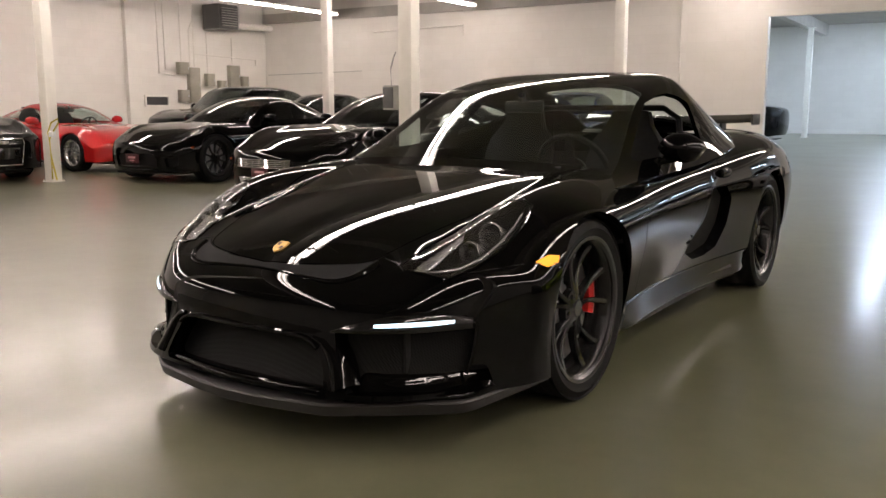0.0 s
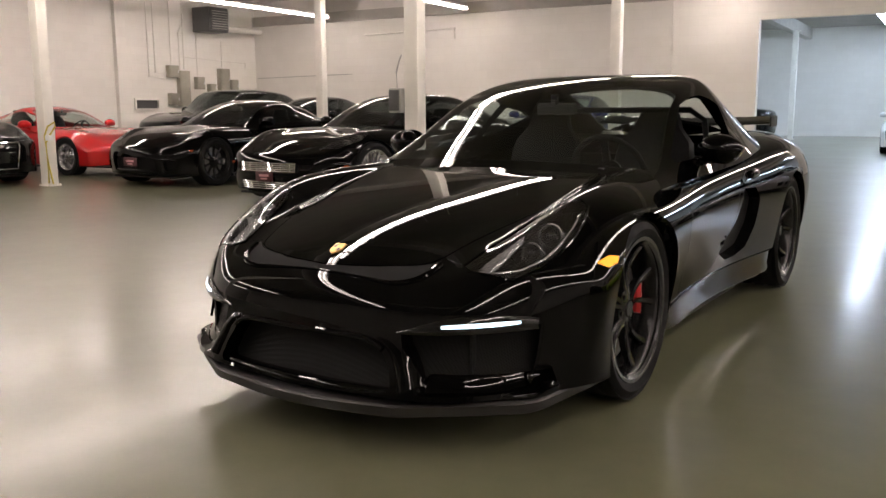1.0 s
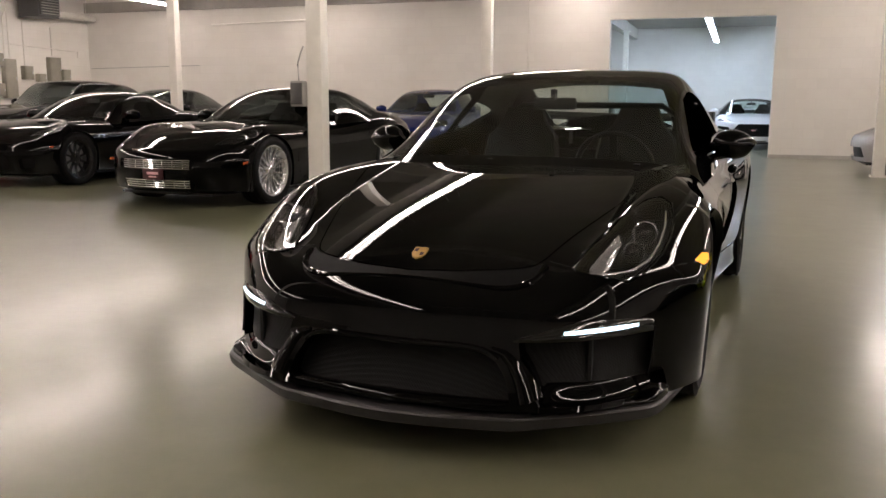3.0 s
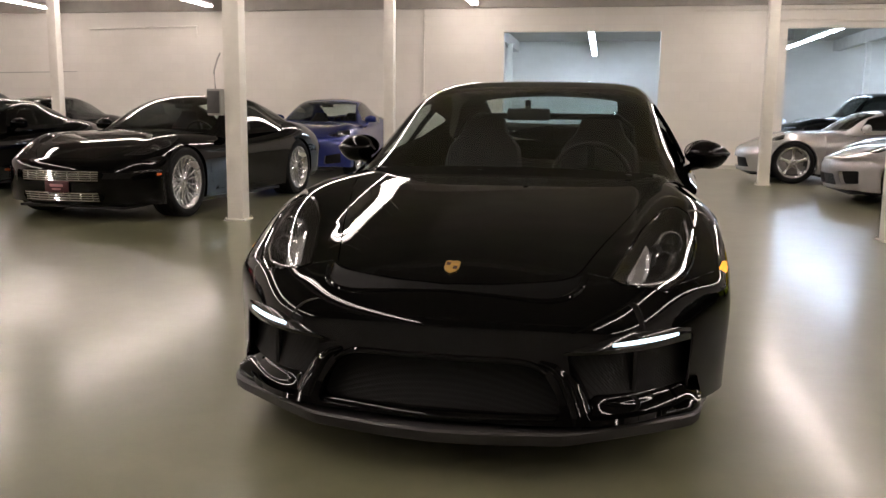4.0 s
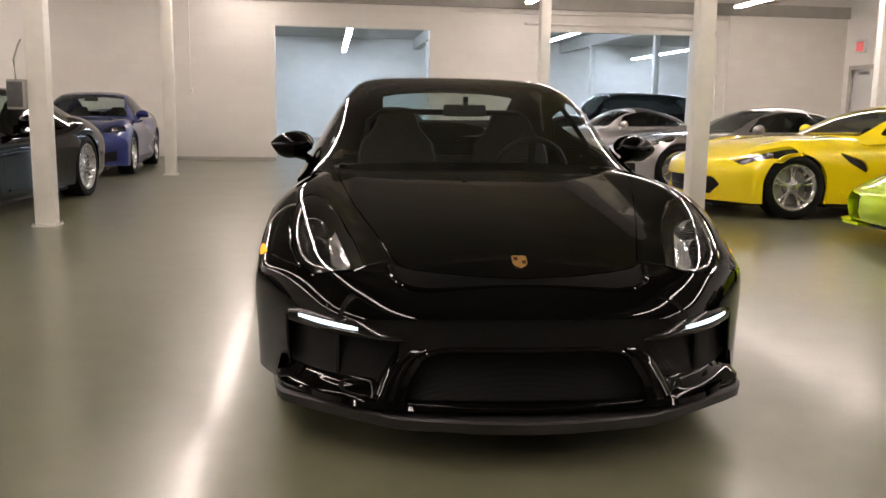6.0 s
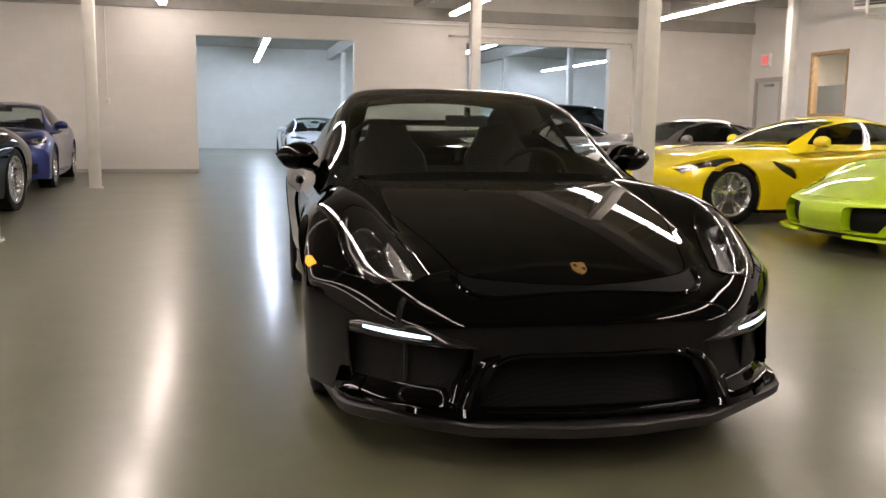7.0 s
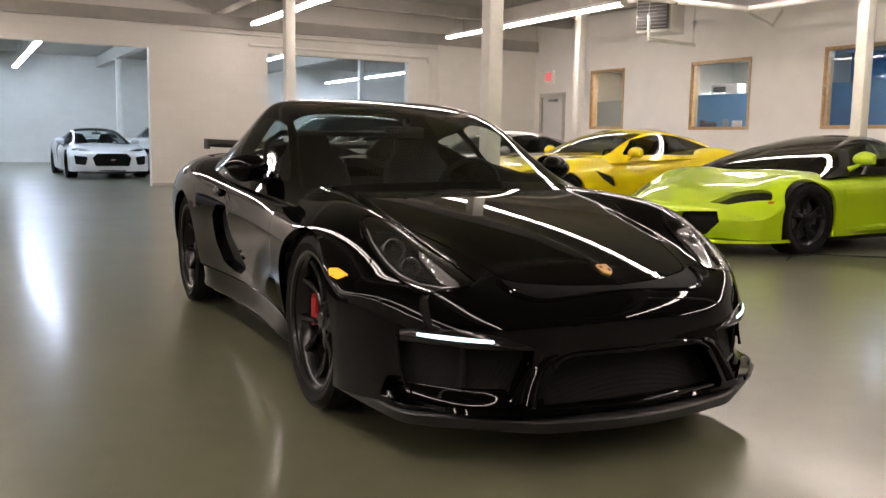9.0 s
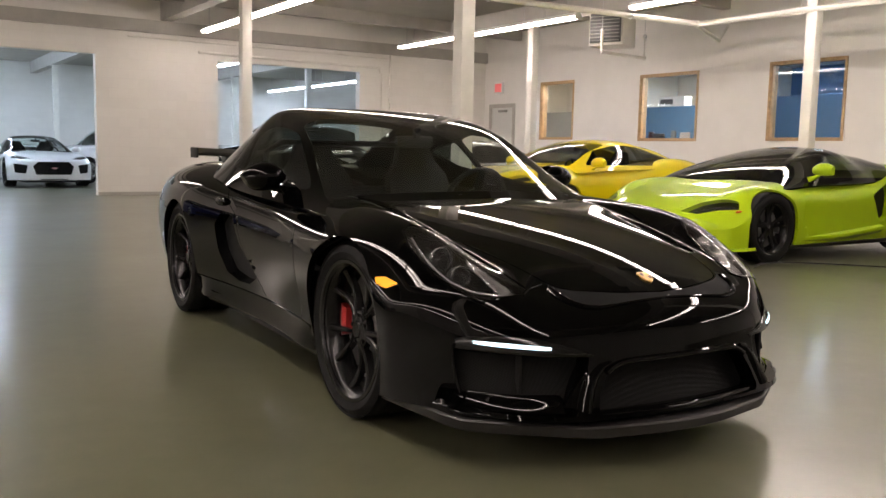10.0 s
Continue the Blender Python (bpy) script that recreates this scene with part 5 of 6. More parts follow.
YW = Y1 - 0.03
pipe_run("conduit", [(2.2, Y1 - 0.026, 3.27), (8.35, Y1 - 0.026, 3.27)], 0.022, "pipe", "white painted conduit along the wall top")
pipe_run("conduit", [(3.67, YW, 3.05), (8.09, YW, 3.02), (8.12, YW, 2.90)], 0.03, "pipe", "white painted rail pipe over the opening")
pipe_run("conduit", [(8.41, YW, 0.0), (8.41, YW, 3.60)], 0.03, "pipe", "white painted pipe standing on the wall")
pipe_run("conduit", [(8.17, YW, 0.9), (8.17, YW, 2.9)], 0.018, "pipe", "thin white painted conduit with a switch")
pipe_run("conduit", [(-3.53, YW, 1.50), (-3.53, YW, 3.36)], 0.012, "pipe", "thin white painted conduit with a switch box")
pipe_run("conduit", [(-11.6, YW, 2.98), (-8.9, YW, 3.03), (-8.9, YW, 2.78)], 0.02, "pipe", "white painted conduit along the wall top")
pipe_run("conduit", [(-15.3, YW, 1.95), (-12.0, YW, 2.0)], 0.008, "grey_metal", "thin grey cable run along the wall")
pipe_run("gas_pipe", [(2.4, 7.3, 3.2), (9.05, 6.82, 3.2), (9.4, -2.0, 3.2)], 0.042, "pipe", "white painted gas pipe hung under the ceiling", [(5.0, 7.11, 3.2), (7.6, 6.92, 3.2), (9.12, 5.0, 3.2), (9.22, 2.6, 3.2), (9.3, 0.2, 3.2)])
pipe_run("gas_pipe", [(9.05, 6.90, 3.2), (10.9, 7.9, 3.2), (11.25, 8.0, 3.5)], 0.03, "pipe", "white painted branch pipe to the wall")
for x, z in ((-3.53, 1.46), (8.17, 0.95)):
    sw = thing("wall_switch", pose(x, Y1, z), "small white switch box on the wall", "switch")
    part("box", box_bm(-0.05, 0.05, -0.055, -0.0, -0.07, 0.07, 0.006), "column", sw)
    part("toggle", box_bm(-0.008, 0.008, -0.07, -0.055, -0.015, 0.015), "grey_metal", sw)


def unit_heater(x, y, z, turn, label, mt="column"):
    """A hung fan heater: case, louvre slats, fan guard, rods."""
    h = thing("unit_heater", pose(x, y, z, 0, 0, turn), label, "heater")
    part("case", box_bm(-0.34, 0.34, -0.30, 0.30, 0.0, 0.62, 0.02), mt, h)
    part("louvre_frame", box_bm(-0.30, 0.30, -0.345, -0.302, 0.05, 0.58, 0.006), "dark_metal", h)
    for k in range(8):
        part("louvre", box_bm(-0.28, 0.28, -0.385, -0.347, 0.075 + 0.062 * k, 0.088 + 0.062 * k, m=None), "grey_metal", h, smooth=0)
    bm = bmesh.new()
    for r in (0.06, 0.13, 0.20):
        add_lathe(bm, [(r + 0.005 * math.cos(a), 0.315 + 0.005 * math.sin(a)) for a in (0, 2.1, 4.2)], 24, Matrix.Translation((0, 0, 0.31)), "y", True)
    part("fan_guard", bm, "steel", h)
    for sx in (-1, 1):
        bm = bmesh.new()
        add_tube(bm, [(sx * 0.25, 0, 0.62), (sx * 0.25, 0, CEIL - z)], 0.008, 6)
        part("rod", bm, "steel", h)
    return h


hr = unit_heater(9.33, 9.08, 3.05, -68, "white fan heater with dark louvres hung under the ceiling")
pipe_run("heater_frame", [(8.83, 8.83, 3.30), (8.83, 8.83, 2.90), (9.98, 8.88, 2.88), (9.98, 8.88, 3.30)], 0.032, "pipe", "white pipe frame below the fan heater", [(8.83, 8.83, 3.28), (9.98, 8.88, 3.28)])
hl = unit_heater(X0 + 0.42, 13.65, 3.05, 90, "dark grey fan heater hung in the corner", "dark_metal")
pipe_run("flue_pipe", [(X0 + 0.45, 14.0, 3.18), (X0 + 0.45, 15.5, 3.20)], 0.08, "pipe", "white flue pipe of the corner heater", [(X0 + 0.45, 14.3, 3.18), (X0 + 0.45, 15.2, 3.18)])


def cabinet(y, z, w, hgt, d, mt="grey_metal"):
    c = thing("electrical_box", pose(X0, y, z), "grey enamel electrical box fixed to the wall", "electrical box", "electrical boxes")
    part("case", box_bm(0, d, -w / 2, w / 2, -hgt / 2, hgt / 2, 0.006), mt, c)
    dr = part("lid", box_bm(d + 0.001, d + 0.014, -w / 2 + 0.02, w / 2 - 0.02, -hgt / 2 + 0.02, hgt / 2 - 0.02, 0.004), mt, c)
    part("latch", box_bm(d + 0.0145, d + 0.03, w / 2 - 0.06, w / 2 - 0.04, -0.03, 0.03), "steel", dr)
    if hgt > 0.5:
        part("switch_lever", box_bm(d * 0.4, d * 0.6, w / 2 + 0.001, w / 2 + 0.03, -0.12, 0.0, 0.004), "dark_metal", c)
    return c


M["box_grey"] = plain("olive_grey_enamel", (0.30, 0.285, 0.235), 0.45, grain=0.08, scale=6)
for y, z, w, hgt in ((12.62, 2.04, 0.32, 0.30), (12.97, 1.62, 0.34, 0.90), (12.62, 1.35, 0.28, 0.30), (13.52, 1.77, 0.26, 0.32), (13.95, 1.66, 0.22, 0.2), (14.40, 1.88, 0.36, 0.58), (14.78, 1.72, 0.24, 0.34)):
    cabinet(y, z, w, hgt, 0.14, "box_grey")
XW = X0 + 0.03
for pts in ([(XW, 12.62, 2.2), (XW, 12.62, 3.9)], [(XW, 12.9, 2.1), (XW, 12.9, 3.0), (XW, 13.0, 3.2)], [(XW, 13.05, 2.1), (XW, 13.05, 3.9)], [(XW, 13.5, 1.95), (XW, 13.5, 3.0)], [(XW, 14.4, 2.2), (XW, 14.4, 2.9)],
            [(XW, 11.9, 3.9), (XW, 11.9, 1.9), (XW, 12.45, 1.85)], [(XW, 12.1, 3.9), (XW, 12.1, 2.0), (XW, 12.45, 1.98)], [(XW, 13.1, 2.42), (XW, 15.3, 2.36), (XW, 15.3, 2.2)]):
    pipe_run("conduit", pts, 0.014, "pipe", "thin grey conduit on the block wall")
# hose niche in the west wall, framed
nb = thing("wall_niche", pose(X0, 11.8, 1.22), "shallow dark metal niche box on the block wall", "wall box")
part("frame", wall_bm(-0.38, 0.38, -0.14, 0.14, 0.05, ((-0.34, 0.34, -0.10, 0.10),), lambda u, d, z: (0.05 - d, u, z)), "column", nb, smooth=0)
part("back", box_bm(0.002, 0.006, -0.34, 0.34, -0.10, 0.10), "dark_metal", nb)
# pilaster
setting("trim_pilaster", box_bm(X0, X0 + 0.12, 10.9, 11.25, 0, CEIL), "wall_y", "white painted wall pilaster", "pilaster")
# switch box with cable on a column
pb = thing("column_switch", pose(-3.2 - 0.085, 4.82 - 0.06, 1.18), "dark grey switch box clamped to the column", "switch box")
part("case", box_bm(-0.15, 0.0, -0.10, 0.05, -0.13, 0.13, 0.012), "grey_metal", pb)
part("cover", box_bm(-0.14, -0.01, -0.118, -0.101, -0.11, 0.11, 0.006), "dark_metal", pb)
bm = bmesh.new()
add_tube(bm, [(-0.09, -0.02, 0.13), (-0.10, -0.02, 0.30), (-0.06, -0.02, 0.42), (-0.03, -0.02, 0.48)], 0.008, 6)
part("conduit_tail", bm, "grey_metal", pb)
# yellow lead hung on the column by the red car
lead = thing("extension_lead", pose(-9.5 + 0.12, 4.82 - 0.10, 0), "yellow extension lead looped on the column", "cable")
bm = bmesh.new()
add_tube(bm, [(0.0, 0.0, 0.05), (0.02, -0.01, 0.4), (0.0, -0.02, 0.72), (0.10, -0.03, 0.86), (0.26, -0.03, 0.92), (0.27, -0.03, 0.86), (0.14, -0.03, 0.74), (0.02, -0.02, 0.62), (0.04, -0.01, 0.3), (0.10, 0.0, 0.04)], 0.012, 6)
part("cord", bm, "yellow_cable", lead)
part("plug", box_bm(0.06, 0.16, -0.06, 0.0, 0.66, 0.74, 0.012), "lamp_body", lead)
# black cable on the floor by the lime car
cb = thing("floor_cable", pose(5.5, 1.7, 0.009), "thin black cable lying on the floor", "cable")
bm = bmesh.new()
add_tube(bm, [(-0.9 + 0.2 * k, 0.35 * math.sin(k * 0.55) - 0.06 * k + 0.5, 0) for k in range(14)], 0.008, 6)
part("cord", bm, "cable", cb)

# ---- office windows, door, exit sign on the east wall ----
for k, (a, b, z0, z1) in enumerate(WINS, 1):
    wn = thing(f"window_{k}", pose(X1, (a + b) / 2, (z0 + z1) / 2), "oak-framed office window in the white wall", "window", "office windows", "structure")
    w, h = b - a, z1 - z0
    part("window_frame", wall_bm(-w / 2 - 0.03, w / 2 + 0.03, -h / 2 - 0.03, h / 2 + 0.03, 0.022, ((-w / 2 + 0.004, w / 2 - 0.004, -h / 2 + 0.004, h / 2 - 0.004),), lambda u, d, z: (-0.024 + d, u, z)), "wood", wn, smooth=0)
    part("jamb", wall_bm(-w / 2 + 0.002, w / 2 - 0.002, -h / 2 + 0.002, h / 2 - 0.002, 0.16, ((-w / 2 + 0.03, w / 2 - 0.03, -h / 2 + 0.03, h / 2 - 0.03),), lambda u, d, z: (-0.001 + d, u, z)), "wood", wn, smooth=0)
    g = part("pane", box_bm(0.07, 0.076, -w / 2 + 0.03, w / 2 - 0.03, -h / 2 + 0.03, h / 2 - 0.03), "window_pane", wn, smooth=0)
    g.visible_shadow = False
    # the office behind it
    y0, y1 = a - 0.22, b + (1.6 if k == 3 else 1.3 if k == 2 else 2.0)
    y1 = min(y1, 15.6)
    setting(f"office_{k}", wall_bm(y0, y1, 0.0, 3.0, 0.06, (), lambda u, d, z: (X1 + 2.6 + d, u, z)), "blue_wall" if k == 3 else "office", "painted office wall behind the window", "wall")
    bm = bmesh.new()
    add_box(bm, X1 + 0.16, X1 + 2.6, y0 - 0.06, y0, 0, 3.0)
    add_box(bm, X1 + 0.16, X1 + 2.6, y1, y1 + 0.06, 0, 3.0)
    setting(f"office_side_{k}", bm, "blue_wall" if k == 3 else "office", "painted office side walls", "wall")
    setting(f"office_ceiling_{k}", box_bm(X1 + 0.16, X1 + 2.6, y0, y1, 2.94, 3.0), "drywall", "white office ceiling", "ceiling")
    pn = thing("partition", pose(X1 + 0.95, (y0 + y1) / 2, 0), "fabric office partition screen, lower than the window head", "partition")
    part("panel", box_bm(-0.03, 0.03, -(y1 - y0) / 2 + 0.02, (y1 - y0) / 2 - 0.02, 0.05, z0 + (z1 - z0) * (0.52 if k == 1 else 0.56 if k == 2 else 0.62), 0.01), "blue_wall" if k > 1 else "grey_metal", pn)
    for s in (-1, 1):
        part("foot", box_bm(-0.2, 0.2, s * 0.5 - 0.03, s * 0.5 + 0.03, 0.0, 0.05, 0.01), "grey_metal", pn)
    lp = thing("office_light", pose(X1 + 1.2, (a + b) / 2, 2.90), "lit square office ceiling light", "lamp", "office lights")
    part("frame", wall_bm(-0.32, 0.32, -0.32, 0.32, 0.03, ((-0.28, 0.28, -0.28, 0.28),), lambda u, d, z: (u, z, d)), "lamp_body", lp, smooth=0)
    part("diffuser", box_bm(-0.278, 0.278, -0.278, 0.278, 0.012, 0.02), "office_panel" if k < 3 else "office_panel_cool", lp, smooth=0)
pr = thing("printer_box", pose(X1 + 0.95, 10.10, WINS[1][2] + 1.32 * 0.56 + 0.0), "white and black carton standing on the partition", "box")
part("carton", box_bm(-0.12, 0.12, -0.36, 0.36, 0.0, 0.2, 0.006), "card", pr)
part("carton_print", box_bm(-0.1245, -0.1205, -0.05, 0.30, 0.03, 0.15), "dark_metal", pr)
for y, w, h, mt in ((9.05, 0.22, 0.12, "card"), (9.35, 0.10, 0.16, "grey_metal"), (9.75, 0.3, 0.10, "caliper_dark"), (9.95, 0.12, 0.14, "plate")):
    it = thing("desk_item", pose(X1 + 0.11, y, WINS[1][2] + 0.03), "small office article standing on the window sill", "office item", "things on the window sill")
    part("body", box_bm(-0.03, 0.03, -w / 2, w / 2, 0.0, h, 0.01), mt, it)
dr = thing("door_1", pose(X1, (DOOR[0] + DOOR[1]) / 2, 0), "pale grey steel exit door with a closer, shut", "door", "", "structure")
w = DOOR[1] - DOOR[0]
part("frame", wall_bm(-w / 2 - 0.05, w / 2 + 0.05, 0, DOOR[3] + 0.05, 0.02, ((-w / 2 + 0.05, w / 2 - 0.05, -0.01, DOOR[3] - 0.05),), lambda u, d, z: (-0.022 + d, u, z)), "beam", dr, smooth=0)
part("leaf", box_bm(0.03, 0.075, -w / 2 + 0.03, w / 2 - 0.03, 0.01, DOOR[3] - 0.03, 0.004), "door", dr)
part("closer", box_bm(-0.05, 0.028, -0.18, 0.12, DOOR[3] - 0.16, DOOR[3] - 0.10, 0.006), "grey_metal", dr)
part("push_bar", box_bm(-0.04, 0.028, -w / 2 + 0.12, w / 2 - 0.12, 1.0, 1.06, 0.01), "steel", dr)
ex = thing("exit_sign", pose(X1, 15.1, 2.70), "red lit exit sign box on the wall", "sign")
part("case", box_bm(-0.07, -0.001, -0.17, 0.17, -0.15, 0.15, 0.01), "lamp_body", ex)
part("face", box_bm(-0.076, -0.0705, -0.135, 0.135, -0.105, 0.105), "red_sign", ex)


# ---- the other cars ----
def generic(paint, fo, wb, ro, hw, h, zn, zc, belt, zd, yb, yt, yr, yd, xr, **more):
    """Measures of a car from a few numbers: overhangs, wheelbase, half width, height, nose, cowl, belt and deck heights,
    and where the windscreen begins and ends, the roof ends and the deck begins; xr: half the roof's width."""
    crest = more.get("crest", 0.03)
    y_end = wb + ro
    mid = wb * 0.5
    c = dict(
        paint=paint, wb=wb,
        ys=(-fo + 0.05, -fo * 0.86, -fo * 0.66, -fo * 0.42, -fo * 0.18, 0.05, 0.30, max(0.5, yb), mid, wb - 0.62, wb - 0.30, wb, wb + ro * 0.32, wb + ro * 0.6, wb + ro * 0.82, y_end - 0.05),
        dn=more.get("dn", 0.40), dr=more.get("dr", 0.22), pn=more.get("pn", 2.5), reach_f=0.2,
        W=curve((-fo, hw * 0.88), (-fo * 0.6, hw * 0.95), (0, hw), (mid, hw * more.get("waist", 0.955)), (wb, hw * more.get("hip", 1.0)), (wb + ro * 0.6, hw * 0.95), (y_end, hw * 0.84)),
        zC=curve((-fo, zn - 0.05), (-fo + 0.12, zn), (-fo * 0.4, zn + 0.55 * (zc - zn)), (0.1, zn + 0.82 * (zc - zn)), (yb, zc), (mid, belt), (wb, zd + 0.01), (wb + ro * 0.65, zd), (y_end, zd - 0.10)),
        zH=curve((-fo, zn - 0.055), (-fo + 0.14, zn - 0.005), (-fo * 0.4, zn + 0.54 * (zc - zn)), (0.1, zn + 0.81 * (zc - zn)), (yb, zc - 0.005), (mid, belt), (wb, zd + 0.01), (wb + ro * 0.65, zd), (y_end, zd - 0.10)),
        zV=curve((-fo, zn - 0.06), (-fo + 0.2, zn - 0.01), (-fo * 0.4, zn + 0.50 * (zc - zn)), (0.1, zn + 0.78 * (zc - zn)), (yb, zc - 0.02), (mid, belt), (wb, zd + 0.01), (wb + ro * 0.65, zd - 0.01), (y_end, zd - 0.11)),
        zF=curve((-fo * 0.8, zn - 0.06), (-fo * 0.5, zn + 0.30 * (zc - zn)), (0.0, zn + 0.82 * (zc - zn) + crest), (yb, zc - 0.03), (mid, belt - 0.03), (wb, zd + more.get("hipz", 0.02)), (wb + ro * 0.6, zd - 0.03), (y_end, zd - 0.14)),
        zS=curve((-fo * 0.6, zn - 0.10), (-fo * 0.3, zn + 0.05), (0.0, zc - 0.14), (mid, belt - 0.12), (wb, zd - 0.09), (y_end, zd - 0.24)),
        zW=curve((-fo * 0.6, zn - 0.17), (0.0, 0.62), (mid, 0.60), (wb, 0.66), (y_end, 0.55)),
        zM=curve((-fo * 0.6, 0.40), (mid, 0.43), (y_end, 0.42)), zL=curve((-fo * 0.6, 0.29), (mid, 0.28), (y_end, 0.32)), zB=curve((-fo * 0.6, 0.17), (0, 0.17), (wb, 0.18), (y_end, 0.26)),
        tuck=curve((-fo * 0.6, 0.01), (0.0, 0.012), (mid * 0.7, 0.04), (wb - 0.5, 0.04), (wb, 0.012), (y_end, 0.03)),
        under=curve((-fo * 0.6, 0.02), (0.0, 0.03), (mid, 0.04), (y_end, 0.08)),
        f_off=more.get("f_off", (-0.035, -0.045, -0.035, 0.0)), f_z=(zn - 0.10, zn * 0.68, zn * 0.46, 0.18),
        r_off=(0.04, 0.05, 0.03, -0.02), r_z=(zd - 0.2, 0.55, 0.4, 0.26),
        wheel_f=more.get("wheel_f", (0.345, 0.245, 0.258)), wheel_r=more.get("wheel_r", (0.35, 0.275, 0.258)), track=hw - 0.03,
        spokes=more.get("spokes", 5), pair=more.get("pair", 26), thick=more.get("thick", 0.034), rim=more.get("rim", "rim_silver"), turn=more.get("turn", 17),
        cockpit=(yb + 0.2, yr + 0.05, belt - 0.06, hw * 0.70), rear_view_at=(yt - 0.05, h - 0.15),
        cabin=((yb - 0.06, zc - 0.04, xr + 0.14, zc - 0.05, hw - 0.10, zc - 0.10, 0.20), (yb + 0.10, zc + 0.05, xr + 0.12, zc + 0.03, hw - 0.09, zc - 0.08, 0.20),
               ((yb + yt) / 2, zc + 0.56 * (h - zc), xr + 0.06, zc + 0.50 * (h - zc), hw - 0.085, belt - 0.05, 0.18), (yt - 0.08, h - 0.055, xr + 0.015, h - 0.10, hw - 0.085, belt - 0.05, 0.12),
               (yt + 0.22, h - 0.008, xr, h - 0.055, hw - 0.085, belt - 0.04, 0.06), ((yt + yr) / 2 + 0.15, h, xr, h - 0.055, hw - 0.085, belt - 0.03, 0.02),
               (yr, h - 0.06, xr - 0.02, h - 0.125, hw - 0.095, belt - 0.02, -0.02), ((yr + yd) / 2, (h + zd) / 2 + 0.04, xr - 0.06, (h + zd) / 2 - 0.02, hw - 0.14, zd - 0.03, -0.05), (yd, zd - 0.02, xr - 0.08, zd - 0.05, hw - 0.22, zd - 0.08, -0.08)),
        mirror=more.get("mirror", (hw + 0.06, yb + 0.50, belt + 0.04)),
    )
    edge = curve((yb - 0.1, xr + 0.13), (yb + 0.3, xr + 0.10), ((yb + yt) / 2 + 0.15, xr + 0.04), (yt + 0.2, xr - 0.03))
    c["windscreen"] = lambda x, y, z: np.maximum(np.maximum(np.abs(x) - edge(y), (yb + 0.02 + 0.20 * (x / (xr + 0.1)) ** 2 - y) * 0.6), (y - (yt - 0.02 + 0.12 * (x / xr) ** 2)) * 0.8)
    c["rear_pane"] = lambda x, y, z: np.maximum(np.abs(x) - (xr - 0.10), np.maximum(yr + 0.08 - y, y - (yd - 0.10)))
    lo = belt + 0.025
    end = more.get("glass_end", (yr + yd) / 2)
    c["side_pane"] = poly_sdf([(yb + 0.44, lo), ((yb + yt) / 2 + 0.27, zc + 0.60 * (h - zc) - 0.03), (yt + 0.18, h - 0.115), ((yt + yr) / 2, h - 0.10), (yr - 0.05, h - 0.135), (end, lo + 0.05), (end - 0.12, lo + 0.01)], 0.01)
    dl = poly_sdf([(0.52, belt - 0.02), (0.50, 0.45), (0.58, 0.26), (wb - 0.75, 0.26), (wb - 0.62, 0.45), (wb - 0.55, belt - 0.02)], 0.02)
    hd = poly_sdf([(-0.2, -fo + 0.10), (hw * 0.35, -fo + 0.15), (hw * 0.52, -fo * 0.6), (hw * 0.62, 0.0), (hw * 0.70, yb), (hw * 0.66, yb + 0.12), (-0.2, yb - 0.02)], 0.0)
    c["panels"] = (("hood", on_top(hd, 0.45)), ("door", on_side(dl)))
    c.update({k: v for k, v in more.items() if k in ("glass_f", "glass_s", "glass_r", "pillar_paint", "mirror_paint", "arm_paint", "caliper", "level", "roof_split", "roof_paint", "body_label", "arch_f", "arch_r", "mirror_sides")})
    return c


def lamp_of(points, r=0.01, z=0.35):
    return ("headlight_bucket*", on_top(poly_sdf(points, r), z), Vector((0, 0.05, -0.03)), "piano", "headlight_lens")


def grille_of(name, points, depth=0.05, mt="mesh", y_most=-0.3, r=0.01):
    return (name, on_front(poly_sdf(points, r), y_most), Vector((0, depth, 0)), mt, 0)


def slats(car, tree, x1, zs, mt="chrome", r=0.006, inset=0.0, verticals=()):
    """Bright bars across a grille, following the nose."""
    def fy(x, z):
        hit = tree.ray_cast(Vector((x, -3, z)), Vector((0, 1, 0)))
        return hit[0].y if hit[0] else -0.8
    for z in zs:
        bm = bmesh.new()
        add_tube(bm, [(x1 * (k / 6 - 1), fy(x1 * (k / 6 - 1), z) + inset, z) for k in range(13)], r, 6)
        part("grille_bar", bm, mt, car)
    for x in verticals:
        bm = bmesh.new()
        add_tube(bm, [(x, fy(x, z) + inset, z) for z in (zs[0], (zs[0] + zs[-1]) / 2, zs[-1])], r * 0.8, 6)
        part("grille_bar", bm, mt, car)
    return fy


def lamp_cores(car, spots, r=0.045):
    for x, y, z in spots:
        for s in (1, -1):
            m = Matrix.Translation((s * x, y, z)) @ Euler((radians(-10), 0, radians(10 * s))).to_matrix().to_4x4()
            bm = bmesh.new()
            add_lathe(bm, [(r * 1.2, 0.05), (r * 1.2, -0.004), (r, -0.010), (r * 0.9, 0.012), (r * 0.5, 0.022), (0.001, 0.024)], 20, m, "y")
            part("lamp_reflector", bm, "alu", car)


def side_bar(car, tree, y, z, w, h, mt, name="side_marker"):
    for s in (1, -1):
        hit = tree.ray_cast(Vector((3, y, z)), Vector((-1, 0, 0)))
        x = hit[0].x if hit[0] else 0.9
        part(name, box_bm(s * x - 0.004, s * x + 0.004, y - w / 2, y + w / 2, z - h / 2, z + h / 2, 0.003), mt, car)


